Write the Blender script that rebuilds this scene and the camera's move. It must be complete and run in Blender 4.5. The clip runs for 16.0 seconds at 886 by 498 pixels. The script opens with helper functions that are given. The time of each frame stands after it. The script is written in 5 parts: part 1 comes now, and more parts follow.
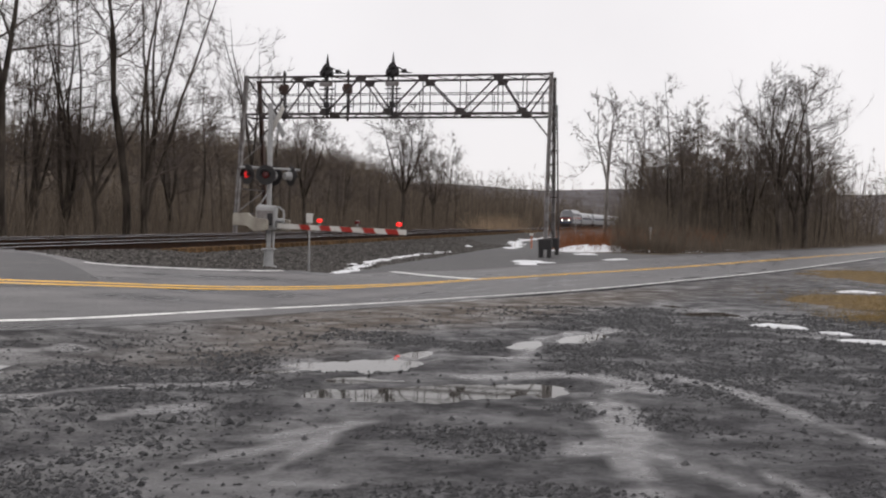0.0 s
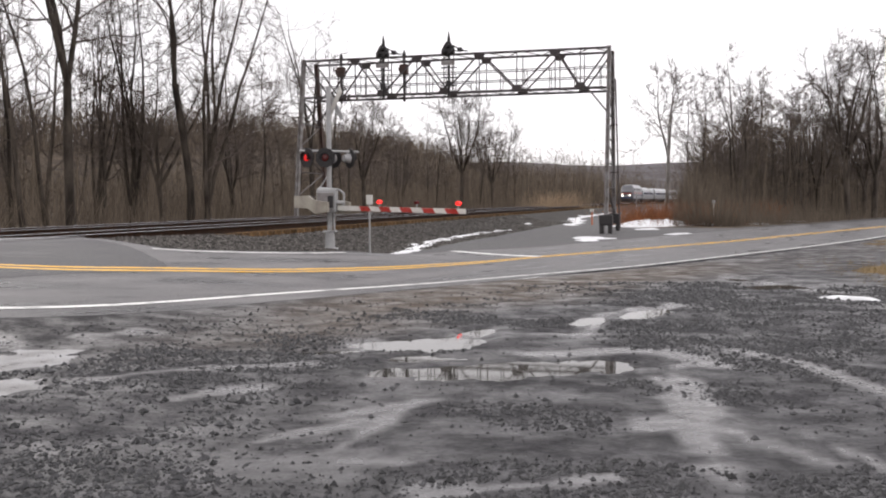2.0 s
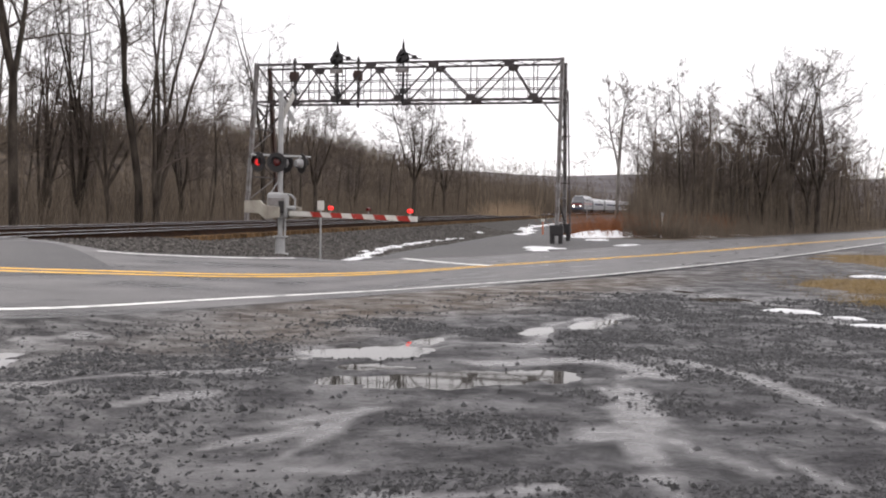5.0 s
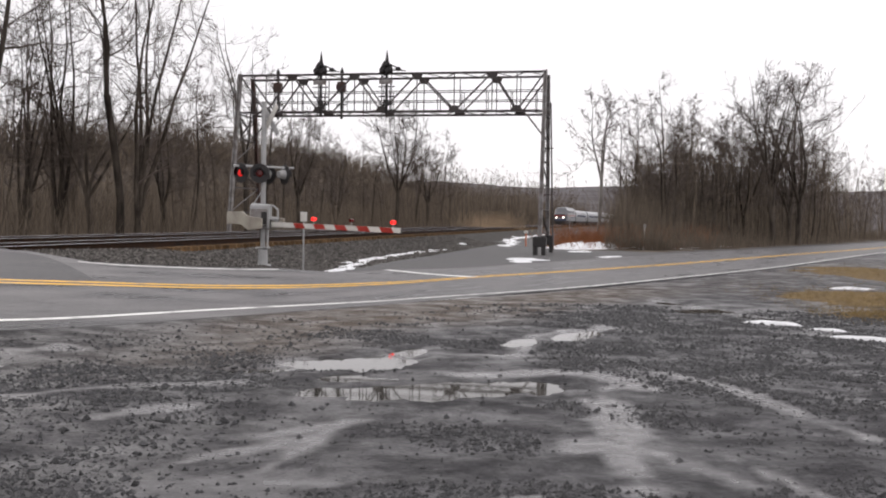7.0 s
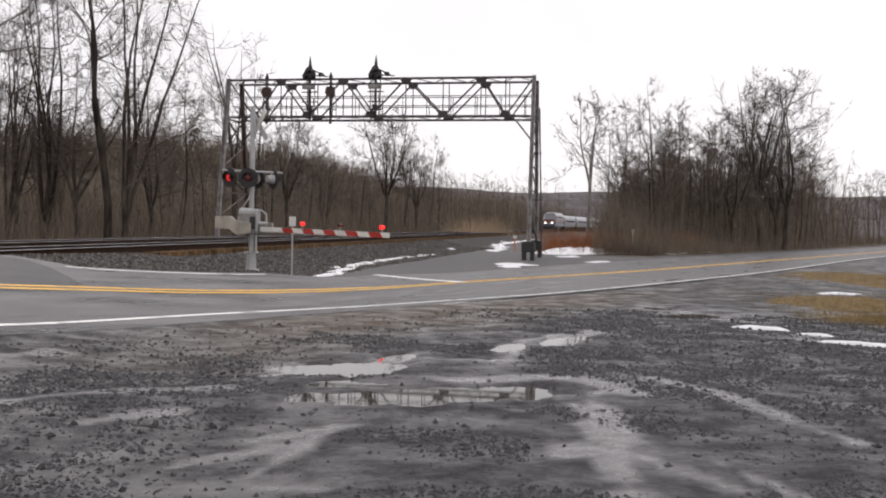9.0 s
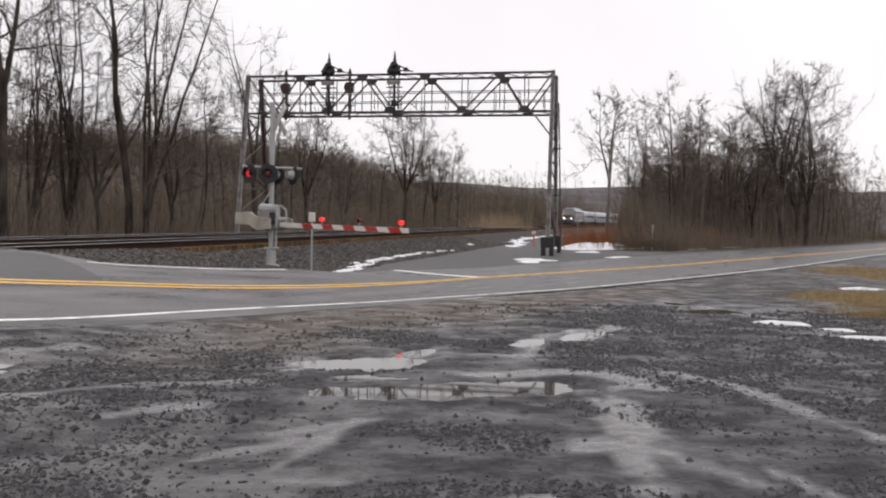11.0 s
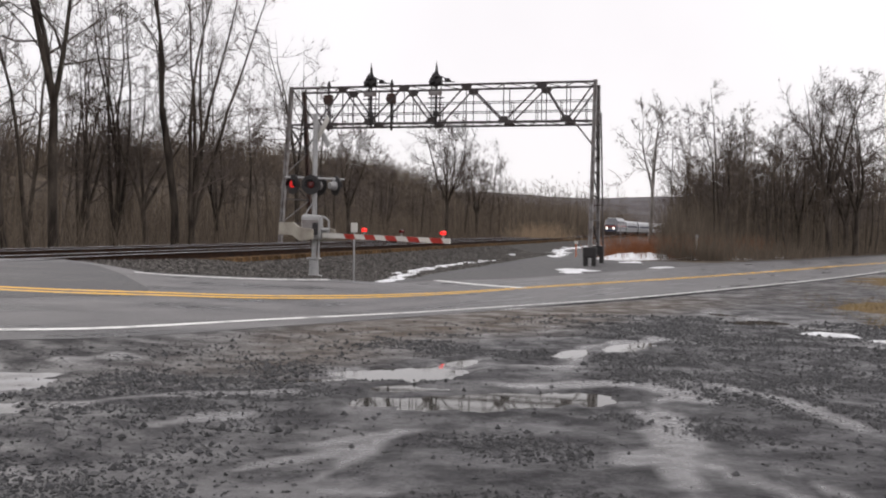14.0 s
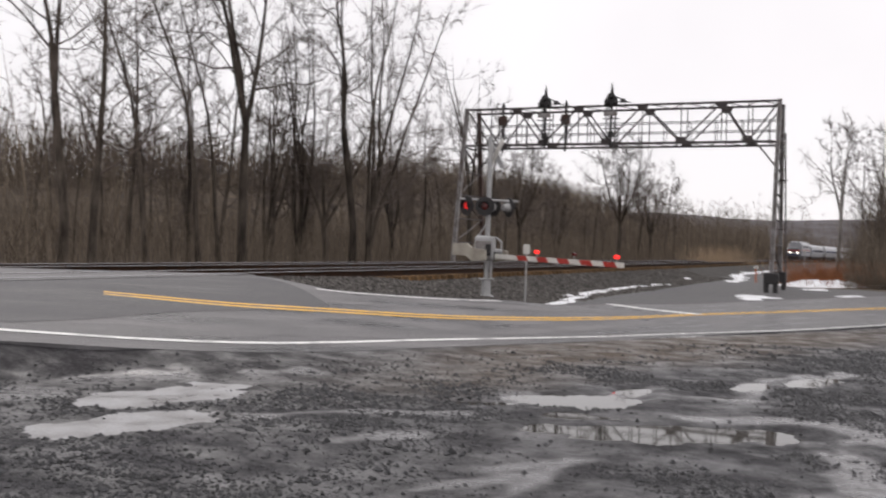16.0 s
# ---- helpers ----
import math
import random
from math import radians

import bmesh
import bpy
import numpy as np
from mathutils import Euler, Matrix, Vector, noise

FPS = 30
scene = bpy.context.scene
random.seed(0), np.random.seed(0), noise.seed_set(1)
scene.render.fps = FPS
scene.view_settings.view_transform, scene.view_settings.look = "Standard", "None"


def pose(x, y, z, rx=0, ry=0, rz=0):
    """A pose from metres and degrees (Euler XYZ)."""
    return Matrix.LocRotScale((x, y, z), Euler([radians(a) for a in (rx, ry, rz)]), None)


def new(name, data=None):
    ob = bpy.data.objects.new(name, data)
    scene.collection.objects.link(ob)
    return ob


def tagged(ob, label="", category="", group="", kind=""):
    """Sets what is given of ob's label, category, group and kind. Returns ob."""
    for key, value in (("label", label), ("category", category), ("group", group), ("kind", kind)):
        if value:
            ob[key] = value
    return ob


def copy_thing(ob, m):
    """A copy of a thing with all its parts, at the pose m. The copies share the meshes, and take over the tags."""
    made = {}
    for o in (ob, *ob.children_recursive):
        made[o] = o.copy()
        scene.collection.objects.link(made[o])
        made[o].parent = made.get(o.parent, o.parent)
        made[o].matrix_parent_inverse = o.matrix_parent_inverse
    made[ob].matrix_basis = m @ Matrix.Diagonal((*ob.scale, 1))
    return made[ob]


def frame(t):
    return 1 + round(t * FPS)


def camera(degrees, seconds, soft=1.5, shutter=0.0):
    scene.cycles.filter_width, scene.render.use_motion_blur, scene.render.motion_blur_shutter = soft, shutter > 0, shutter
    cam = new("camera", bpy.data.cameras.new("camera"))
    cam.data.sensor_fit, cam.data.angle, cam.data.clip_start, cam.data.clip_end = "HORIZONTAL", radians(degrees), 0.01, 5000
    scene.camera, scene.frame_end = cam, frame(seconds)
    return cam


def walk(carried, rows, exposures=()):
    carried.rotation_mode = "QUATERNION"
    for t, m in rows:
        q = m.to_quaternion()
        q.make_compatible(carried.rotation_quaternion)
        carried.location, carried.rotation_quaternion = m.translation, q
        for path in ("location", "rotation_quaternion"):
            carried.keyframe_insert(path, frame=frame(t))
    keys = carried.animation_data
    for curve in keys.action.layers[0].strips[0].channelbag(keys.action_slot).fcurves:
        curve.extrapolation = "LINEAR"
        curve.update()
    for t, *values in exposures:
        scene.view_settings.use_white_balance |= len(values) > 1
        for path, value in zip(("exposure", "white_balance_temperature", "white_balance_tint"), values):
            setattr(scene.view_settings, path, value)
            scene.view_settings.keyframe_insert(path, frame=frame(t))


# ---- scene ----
# PATH
cam = camera(50.03, 16.0, soft=2.0, shutter=0.5)
walk(cam, [
    (0.0, pose(0.008, 0.001, 1.583, 88.368, -1.115, -0.022)),
    (0.5, pose(0.005, 0.003, 1.585, 87.580, -0.598, 1.793)),
    (1.0, pose(0.005, 0.001, 1.580, 87.287, -0.127, 2.647)),
    (1.5, pose(0.002, -0.000, 1.580, 87.134, 0.104, 2.773)),
    (2.0, pose(-0.001, 0.001, 1.576, 87.083, 0.325, 3.531)),
    (2.5, pose(-0.002, 0.001, 1.580, 86.635, 0.473, 4.057)),
    (3.0, pose(-0.002, -0.001, 1.578, 86.720, 0.814, 4.464)),
    (3.5, pose(-0.007, -0.001, 1.577, 86.633, 0.926, 4.327)),
    (4.0, pose(-0.005, 0.000, 1.576, 86.500, 0.633, 4.260)),
    (4.5, pose(0.005, 0.002, 1.580, 87.016, -0.707, 1.559)),
    (7.0, pose(0.012, 0.001, 1.586, 88.244, -0.924, -0.359)),
    (7.5, pose(0.011, 0.003, 1.588, 88.493, -1.080, -0.513)),
    (8.0, pose(0.013, 0.002, 1.588, 88.548, -1.074, -0.673)),
    (8.5, pose(0.012, 0.003, 1.587, 88.560, -0.938, -0.985)),
    (10.8, pose(-0.001, -0.003, 1.570, 88.342, -1.109, -1.010)),
    (11.0, pose(-0.001, -0.002, 1.574, 88.281, -0.893, 0.098)),
    (11.5, pose(-0.004, -0.001, 1.575, 88.526, -2.014, 1.005)),
    (12.0, pose(-0.004, -0.001, 1.576, 88.581, -2.098, 1.506)),
    (12.5, pose(-0.004, -0.002, 1.575, 88.616, -0.954, 0.699)),
    (13.0, pose(-0.004, -0.002, 1.577, 88.672, -0.864, 1.417)),
    (13.5, pose(-0.005, -0.002, 1.576, 88.643, -0.361, 1.937)),
    (14.0, pose(-0.007, -0.002, 1.580, 88.852, -0.826, 2.602)),
    (14.5, pose(-0.004, -0.003, 1.574, 89.701, 0.187, 4.593)),
    (15.0, pose(-0.012, -0.003, 1.573, 88.667, -0.740, 5.541)),
    (15.5, pose(-0.048, -0.008, 1.619, 88.785, -0.969, 9.251)),
    (16.0, pose(-0.041, -0.111, 1.654, 89.755, -1.885, 12.874)),
], exposures=[(0.0, -0.32, 6550, 12), (0.5, -0.12, 6550, 12), (1.5, 0.08, 6550, 13), (4.5, 0.17, 6550, 13), (7.0, -0.06, 6550, 13), (8.5, -0.1, 6550, 13), (10.8, -0.18, 6550, 13), (16.0, -0.17, 6550, 13)])
# END PATH

# ---------- world and light: bright overcast ----------
world = bpy.data.worlds.new("overcast_sky")
scene.world = world
world.use_nodes = True
wn, wl = world.node_tree.nodes, world.node_tree.links
sky = wn.new("ShaderNodeTexSky")
sky.sky_type, sky.sun_disc = "NISHITA", False
sky.sun_elevation, sky.sun_rotation = radians(38), radians(150)
wbg = wn["Background"]
cloud = wn.new("ShaderNodeTexNoise")
cloud.inputs["Scale"].default_value = 2.2
cloud.inputs["Detail"].default_value = 5
cramp = wn.new("ShaderNodeValToRGB")
cramp.color_ramp.elements[0].position, cramp.color_ramp.elements[0].color = 0.3, (11.2, 11.0, 11.1, 1)
cramp.color_ramp.elements[1].position, cramp.color_ramp.elements[1].color = 0.7, (12.6, 12.4, 12.5, 1)
wmix = wn.new("ShaderNodeMixRGB")
wmix.inputs[0].default_value = 0.94
wl.new(cloud.outputs[0], cramp.inputs[0])
wl.new(sky.outputs[0], wmix.inputs[1])
wl.new(cramp.outputs[0], wmix.inputs[2])
wl.new(wmix.outputs[0], wbg.inputs[0])
wbg.inputs[1].default_value = 0.1

sun_data = bpy.data.lights.new("sun", "SUN")
sun_data.energy, sun_data.angle, sun_data.color = 0.7, radians(25), (1.0, 0.97, 0.93)
sun = new("sun", sun_data)
sun.matrix_world = pose(0, 0, 60, 50, 0, 210)


# ---------- plan: the tracks run along a, n is measured across them ----------
HEAD = radians(11.5)
CN, SN = math.cos(HEAD), math.sin(HEAD)


def plan(n, a):
    return n * CN + a * SN, -n * SN + a * CN


def smooth(v, lo, hi):
    u = np.clip((v - lo) / (hi - lo), 0, 1)
    return u * u * (3 - 2 * u)


BEND_FROM, BEND_RADIUS = 180.0, 1086.0


def swing_of(a):
    """The same for arrays."""
    return np.maximum(a - BEND_FROM, 0) ** 2 / (2 * BEND_RADIUS)


def bend(a):
    """How far the tracks have swung to the right at a."""
    d = max(0.0, a - BEND_FROM)
    return d * d / (2 * BEND_RADIUS)


RAIL_TOP = 0.87
TRACKS = (-13.85, -17.95)


def lattice(ix, iy, seed):
    h = (ix * 374761393 + iy * 668265263 + seed * 974711) & 0x7FFFFFFF
    h = ((h ^ (h >> 13)) * 1274126177) & 0x7FFFFFFF
    return ((h ^ (h >> 16)) & 0xFFFF) / 65535.0


def value_noise(x, y, size, seed):
    x, y = np.asarray(x, float) / size, np.asarray(y, float) / size
    ix, iy = np.floor(x).astype(np.int64), np.floor(y).astype(np.int64)
    u, v = x - ix, y - iy
    u, v = u * u * (3 - 2 * u), v * v * (3 - 2 * v)
    return ((lattice(ix, iy, seed) * (1 - u) + lattice(ix + 1, iy, seed) * u) * (1 - v)
            + (lattice(ix, iy + 1, seed) * (1 - u) + lattice(ix + 1, iy + 1, seed) * u) * v)


def fbm(x, y, size, seed, octaves=4):
    total, amp, norm = 0, 1.0, 0.0
    for k in range(octaves):
        total = total + amp * value_noise(x, y, size / 2 ** k, seed + k)
        norm, amp = norm + amp, amp * 0.5
    return total / norm


def terrain(x, y):
    """Height of the smooth land: lot, rise to the crossing, ballast bank, wooded hill behind."""
    n = x * CN - y * SN
    a = x * SN + y * CN
    n = n - np.minimum(swing_of(a), 60)
    road_rise = 0.85 * smooth(-n, 4.5, 13.0)
    bank = 0.12 * smooth(-n, 5, 9) + 0.46 * smooth(-n, 9.6, 12.2)
    by_rails = smooth(-n, 11.6, 12.7)
    first = 21 - by_rails * (3.6 + 0.7 * np.maximum(-n - 12.9, 0))
    w = np.clip((a - first) / (5 - 3.8 * by_rails), 0, 1)
    w = w * w * (3 - 2 * w)
    z = road_rise * (1 - w) + bank * w
    z = z - 0.55 * smooth(-n, 20.4, 24.5)
    z = z + np.clip(4.0 + 0.05 * a, 4.8, 15.0) * smooth(-n, 36, 92) * (0.82 + 0.36 * fbm(x, y, 24.0, 91, 3)) * (1 - smooth(a, 250, 400)) + 3 * smooth(-n, 110, 260)
    z = z + (24 + 9 * fbm(x, y, 130.0, 17, 4)) * smooth(a, 330, 760)
    return z


# ---------- materials ----------
def material(name, colour, rough=0.7, metal=0.0, vary=0.25, size=4.0, bump=0.2, bump_size=40.0, second=None, spread=(0.35, 0.65),
             rough_vary=0.15, random_tone=0.0, emit=None, strength=0.0, stretch=(1, 1, 1), island=0.0, turn=0.0, spec=None):
    m = bpy.data.materials.new(name)
    m.use_nodes = True
    nodes, links = m.node_tree.nodes, m.node_tree.links
    bsdf = nodes["Principled BSDF"]
    where = nodes.new("ShaderNodeTexCoord")
    mapping = nodes.new("ShaderNodeMapping")
    mapping.inputs["Scale"].default_value = stretch
    if turn:
        mapping.vector_type = "TEXTURE"
        mapping.inputs["Rotation"].default_value = (0, 0, radians(turn))
        mapping.inputs["Scale"].default_value = tuple(1 / v for v in stretch)
    links.new(where.outputs["Object"], mapping.inputs[0])
    big, fine = nodes.new("ShaderNodeTexNoise"), nodes.new("ShaderNodeTexNoise")
    for node, s, d in ((big, size, 6), (fine, bump_size, 4)):
        node.inputs["Scale"].default_value, node.inputs["Detail"].default_value = s, d
        links.new(mapping.outputs[0], node.inputs["Vector"])
    ramp = nodes.new("ShaderNodeValToRGB")
    dark = second or tuple(c * (1 - vary) for c in colour)
    ramp.color_ramp.elements[0].position, ramp.color_ramp.elements[0].color = spread[0], (*dark, 1)
    ramp.color_ramp.elements[1].position, ramp.color_ramp.elements[1].color = spread[1], (*colour, 1)
    links.new(big.outputs[0], ramp.inputs[0])
    grain = nodes.new("ShaderNodeMixRGB")
    grain.blend_type = "OVERLAY"
    grain.inputs[0].default_value = min(1.0, vary * 1.5)
    links.new(ramp.outputs[0], grain.inputs[1])
    links.new(fine.outputs[0], grain.inputs[2])
    last = grain.outputs[0]
    if random_tone or island:
        if island:
            info = nodes.new("ShaderNodeNewGeometry")
            out = info.outputs["Random Per Island"]
        else:
            info = nodes.new("ShaderNodeObjectInfo")
            out = info.outputs["Random"]
        amount = random_tone or island
        tone = nodes.new("ShaderNodeMapRange")
        tone.inputs["To Min"].default_value, tone.inputs["To Max"].default_value = 1 - amount, 1 + amount
        links.new(out, tone.inputs[0])
        hsv = nodes.new("ShaderNodeHueSaturation")
        links.new(tone.outputs[0], hsv.inputs["Value"])
        links.new(last, hsv.inputs["Color"])
        last = hsv.outputs[0]
    links.new(last, bsdf.inputs["Base Color"])
    spreadr = nodes.new("ShaderNodeMapRange")
    spreadr.inputs["From Min"].default_value, spreadr.inputs["From Max"].default_value = 0.3, 0.7
    spreadr.inputs["To Min"].default_value, spreadr.inputs["To Max"].default_value = max(0.02, rough - rough_vary), min(1, rough + rough_vary)
    links.new(big.outputs[0], spreadr.inputs[0])
    links.new(spreadr.outputs[0], bsdf.inputs["Roughness"])
    bsdf.inputs["Metallic"].default_value = metal
    bsdf.inputs["Specular IOR Level"].default_value = spec if spec is not None else (0.12 if rough >= 0.85 else 0.5)
    if bump:
        b = nodes.new("ShaderNodeBump")
        b.inputs["Strength"].default_value, b.inputs["Distance"].default_value = bump, 0.02
        links.new(fine.outputs[0], b.inputs["Height"])
        links.new(b.outputs[0], bsdf.inputs["Normal"])
    if emit:
        bsdf.inputs["Emission Color"].default_value = (*emit, 1)
        bsdf.inputs["Emission Strength"].default_value = strength
    return m


def mud_material():
    """Wet lot: dark silt, sky sheen on wet films painted as pale grey, brown silt, stone speckle, and wet or dull by
    patches.
    """
    m = bpy.data.materials.new("wet_mud")
    m.use_nodes = True
    nodes, links = m.node_tree.nodes, m.node_tree.links
    bsdf = nodes["Principled BSDF"]
    where, mapping = nodes.new("ShaderNodeTexCoord"), nodes.new("ShaderNodeMapping")
    mapping.inputs["Scale"].default_value = (0.8, 1.0, 1.0)
    mapping.inputs["Rotation"].default_value = (0, 0, radians(-18))
    links.new(where.outputs["Object"], mapping.inputs[0])

    def noise_node(scale, detail, rough=0.6, src=mapping):
        node = nodes.new("ShaderNodeTexNoise")
        node.inputs["Scale"].default_value, node.inputs["Detail"].default_value, node.inputs["Roughness"].default_value = scale, detail, rough
        links.new(src.outputs[0], node.inputs["Vector"])
        return node.outputs[0]

    def ramp_node(src, stops):
        node = nodes.new("ShaderNodeValToRGB")
        while len(node.color_ramp.elements) < len(stops):
            node.color_ramp.elements.new(0.5)
        for e, (p, c) in zip(node.color_ramp.elements, stops):
            e.position, e.color = p, (*c, 1)
        links.new(src, node.inputs[0])
        return node.outputs[0]

    def mix_node(kind, f, a, b):
        node = nodes.new("ShaderNodeMixRGB")
        node.blend_type = kind
        for k, v in ((0, f), (1, a), (2, b)):
            if isinstance(v, (int, float)):
                node.inputs[k].default_value = v
            else:
                links.new(v, node.inputs[k])
        return node.outputs[0]

    film, silt = nodes.new("ShaderNodeAttribute"), nodes.new("ShaderNodeAttribute")
    film.attribute_name, silt.attribute_name = "wet_sheen", "brown_silt"
    big = noise_node(1.5, 9, 0.68)
    tone = ramp_node(big, [(0.34, (0.016, 0.0153, 0.0182)), (0.5, (0.031, 0.0295, 0.0335)), (0.62, (0.06, 0.0575, 0.063)), (0.74, (0.112, 0.108, 0.115))])
    tone = mix_node("MIX", silt.outputs["Fac"], tone, ramp_node(big, [(0.34, (0.05, 0.0365, 0.0255)), (0.66, (0.118, 0.086, 0.06))]))
    even = nodes.new("ShaderNodeMapping")
    links.new(where.outputs["Object"], even.inputs[0])
    speck = noise_node(30, 4, 0.75, even)
    tone = mix_node("OVERLAY", 0.9, tone, ramp_node(speck, [(0.36, (0.08, 0.08, 0.08)), (0.64, (0.8, 0.8, 0.8))]))
    # the pale base colour mixed in here paints sky sheen onto the wet films
    damp = ramp_node(film.outputs["Fac"], [(0.0, (0, 0, 0)), (1.0, (0.72, 0.72, 0.72))])
    tone = mix_node("MIX", damp, tone, ramp_node(noise_node(7, 5, 0.6), [(0.35, (0.09, 0.088, 0.09)), (0.65, (0.19, 0.186, 0.19))]))
    links.new(tone, bsdf.inputs["Base Color"])
    wet = noise_node(1.9, 7, 0.66)
    dull = ramp_node(wet, [(0.36, (0.3, 0.3, 0.3)), (0.5, (0.56, 0.56, 0.56)), (0.62, (0.9, 0.9, 0.9))])
    links.new(mix_node("MIX", film.outputs["Fac"], dull, ramp_node(noise_node(9, 4), [(0.35, (0.12, 0.12, 0.12)), (0.65, (0.38, 0.38, 0.38))])), bsdf.inputs["Roughness"])
    bsdf.inputs["Specular IOR Level"].default_value = 0.34
    b1, b2 = nodes.new("ShaderNodeBump"), nodes.new("ShaderNodeBump")
    b1.inputs["Distance"].default_value = 0.03
    b2.inputs["Distance"].default_value = 0.014
    relief = mix_node("MIX", film.outputs["Fac"], ramp_node(wet, [(0.34, (0.3, 0.3, 0.3)), (0.56, (1, 1, 1))]), ramp_node(wet, [(0.0, (0.1, 0.1, 0.1)), (1.0, (0.1, 0.1, 0.1))]))
    links.new(relief, b1.inputs["Strength"])
    links.new(relief, b2.inputs["Strength"])
    links.new(noise_node(5, 5), b1.inputs["Height"])
    links.new(speck, b2.inputs["Height"])
    links.new(b1.outputs[0], b2.inputs["Normal"])
    links.new(b2.outputs[0], bsdf.inputs["Normal"])
    return m


mud = mud_material()
gravel_lot = material("grey_gravel", (0.105, 0.103, 0.105), 0.75, 0, 0.3, 1.5, 0.6, 45, second=(0.06, 0.058, 0.058), rough_vary=0.15)
stone_dark = material("crushed_stone", (0.045, 0.045, 0.048), 0.6, 0, 0.3, 9, 0.4, 60, island=0.75)
ballast_mat = material("ballast_stone", (0.15, 0.14, 0.13), 0.85, 0, 0.4, 6, 0.9, 26, second=(0.055, 0.05, 0.046), island=0.55)
ballast_rust = material("rusty_ballast", (0.13, 0.068, 0.03), 0.95, 0, 0.4, 5, 0.9, 22, second=(0.035, 0.02, 0.012))
# pale streaks in the colour: scuffs, plus painted sky reflection on wet asphalt
asphalt = material("asphalt", (0.2, 0.193, 0.195), 0.5, 0, 0.35, 1.5, 0.5, 60, second=(0.045, 0.044, 0.048), spread=(0.4, 0.64), rough_vary=0.28, stretch=(0.3, 1.3, 1), turn=52, spec=0.26)
asphalt_new = material("asphalt_patch", (0.095, 0.093, 0.098), 0.55, 0, 0.3, 1.3, 0.5, 90, second=(0.04, 0.039, 0.042), rough_vary=0.14, stretch=(0.3, 1.2, 1), turn=48, spec=0.26)
paint_white = material("road_paint_white", (0.82, 0.82, 0.8), 0.6, 0, 0.35, 2.2, 0.2, 150, second=(0.25, 0.25, 0.25), spread=(0.3, 0.46))
paint_yellow = material("road_paint_yellow", (0.88, 0.49, 0.06), 0.6, 0, 0.25, 2.2, 0.2, 150, second=(0.5, 0.29, 0.06), spread=(0.28, 0.44))
rust = material("rusty_steel", (0.05, 0.027, 0.017), 0.9, 0.0, 0.4, 5, 0.3, 60, second=(0.018, 0.012, 0.009))
rail_head_mat = material("polished_rail", (0.5, 0.5, 0.52), 0.55, 0.35, 0.15, 3, 0.05, 60)
tie_mat = material("creosoted_tie", (0.2, 0.125, 0.062), 0.9, 0, 0.4, 6, 0.5, 30, second=(0.06, 0.036, 0.021), random_tone=0.35)
bark = material("grey_bark", (0.105, 0.088, 0.073), 0.9, 0, 0.35, 3, 0.6, 30, second=(0.03, 0.024, 0.02), stretch=(1, 1, 0.25), random_tone=0.35)
twig_mat = material("twigs", (0.125, 0.103, 0.09), 0.9, 0, 0.3, 2, 0.2, 30, random_tone=0.25)
brush_mat = material("brown_undergrowth", (0.175, 0.142, 0.11), 0.9, 0, 0.3, 1, 0.2, 20, island=0.5)
rust_brush = material("rusty_red_brush", (0.27, 0.11, 0.05), 0.9, 0, 0.3, 1, 0.2, 20, island=0.4)
tan_brush = material("pale_tan_leaves", (0.5, 0.38, 0.26), 0.9, 0, 0.3, 1, 0.2, 20, island=0.4)
dry_grass = material("dry_tan_grass", (0.25, 0.175, 0.075), 0.9, 0, 0.3, 1, 0.2, 20, island=0.4)
steel_black = material("black_painted_steel", (0.03, 0.027, 0.028), 0.55, 0.2, 0.3, 4, 0.2, 50)
steel_grey = material("weathered_grey_steel", (0.33, 0.32, 0.32), 0.55, 0.3, 0.35, 3, 0.2, 50, second=(0.13, 0.105, 0.095))
truss_dark = material("dark_weathered_truss_steel", (0.085, 0.075, 0.077), 0.6, 0.3, 0.35, 2, 0.2, 50, second=(0.045, 0.034, 0.032))
truss_rust = material("rust_brown_truss_steel", (0.1, 0.06, 0.048), 0.7, 0.2, 0.35, 2, 0.2, 50, second=(0.05, 0.03, 0.026))
galv = material("galvanised_steel", (0.42, 0.42, 0.42), 0.5, 0.3, 0.2, 4, 0.1, 60)
white_paint = material("white_paint", (0.68, 0.66, 0.62), 0.5, 0, 0.15, 3, 0.05, 60)
red_tape = material("red_reflective_tape", (0.4, 0.03, 0.02), 0.4, 0, 0.15, 5, 0.0, 60)
red_lit = material("lit_red_lamp", (0.5, 0.01, 0.01), 0.3, 0, 0.05, 3, 0, 30, emit=(1.0, 0.02, 0.015), strength=2.0)
red_dim = material("flashing_red_lens", (0.4, 0.01, 0.01), 0.3, 0, 0.05, 3, 0, 30, emit=(1.0, 0.03, 0.03), strength=0.55)
red_dark = material("unlit_red_lens", (0.1, 0.008, 0.008), 0.2, 0, 0.1, 3, 0, 30)
cream_paint = material("cream_painted_metal", (0.42, 0.39, 0.33), 0.55, 0, 0.2, 3, 0.1, 40, second=(0.27, 0.24, 0.2))
snow_mat = material("old_snow", (0.82, 0.83, 0.85), 0.7, 0, 0.15, 1.5, 0.5, 25, second=(0.45, 0.45, 0.46), spread=(0.25, 0.5))
litter = material("leaf_litter", (0.13, 0.1, 0.072), 0.95, 0, 0.4, 0.5, 0.9, 6, second=(0.035, 0.027, 0.022))
dry_turf = material("flattened_dry_turf", (0.23, 0.16, 0.075), 0.95, 0, 0.4, 3, 0.8, 40, second=(0.1, 0.07, 0.038))
# distant wooded ridge, with the bluish air haze mixed into its base colour
far_wood = material("haze_tinted_hillside", (0.14, 0.13, 0.14), 0.95, 0, 0.4, 0.05, 0.6, 0.6, second=(0.075, 0.065, 0.065))

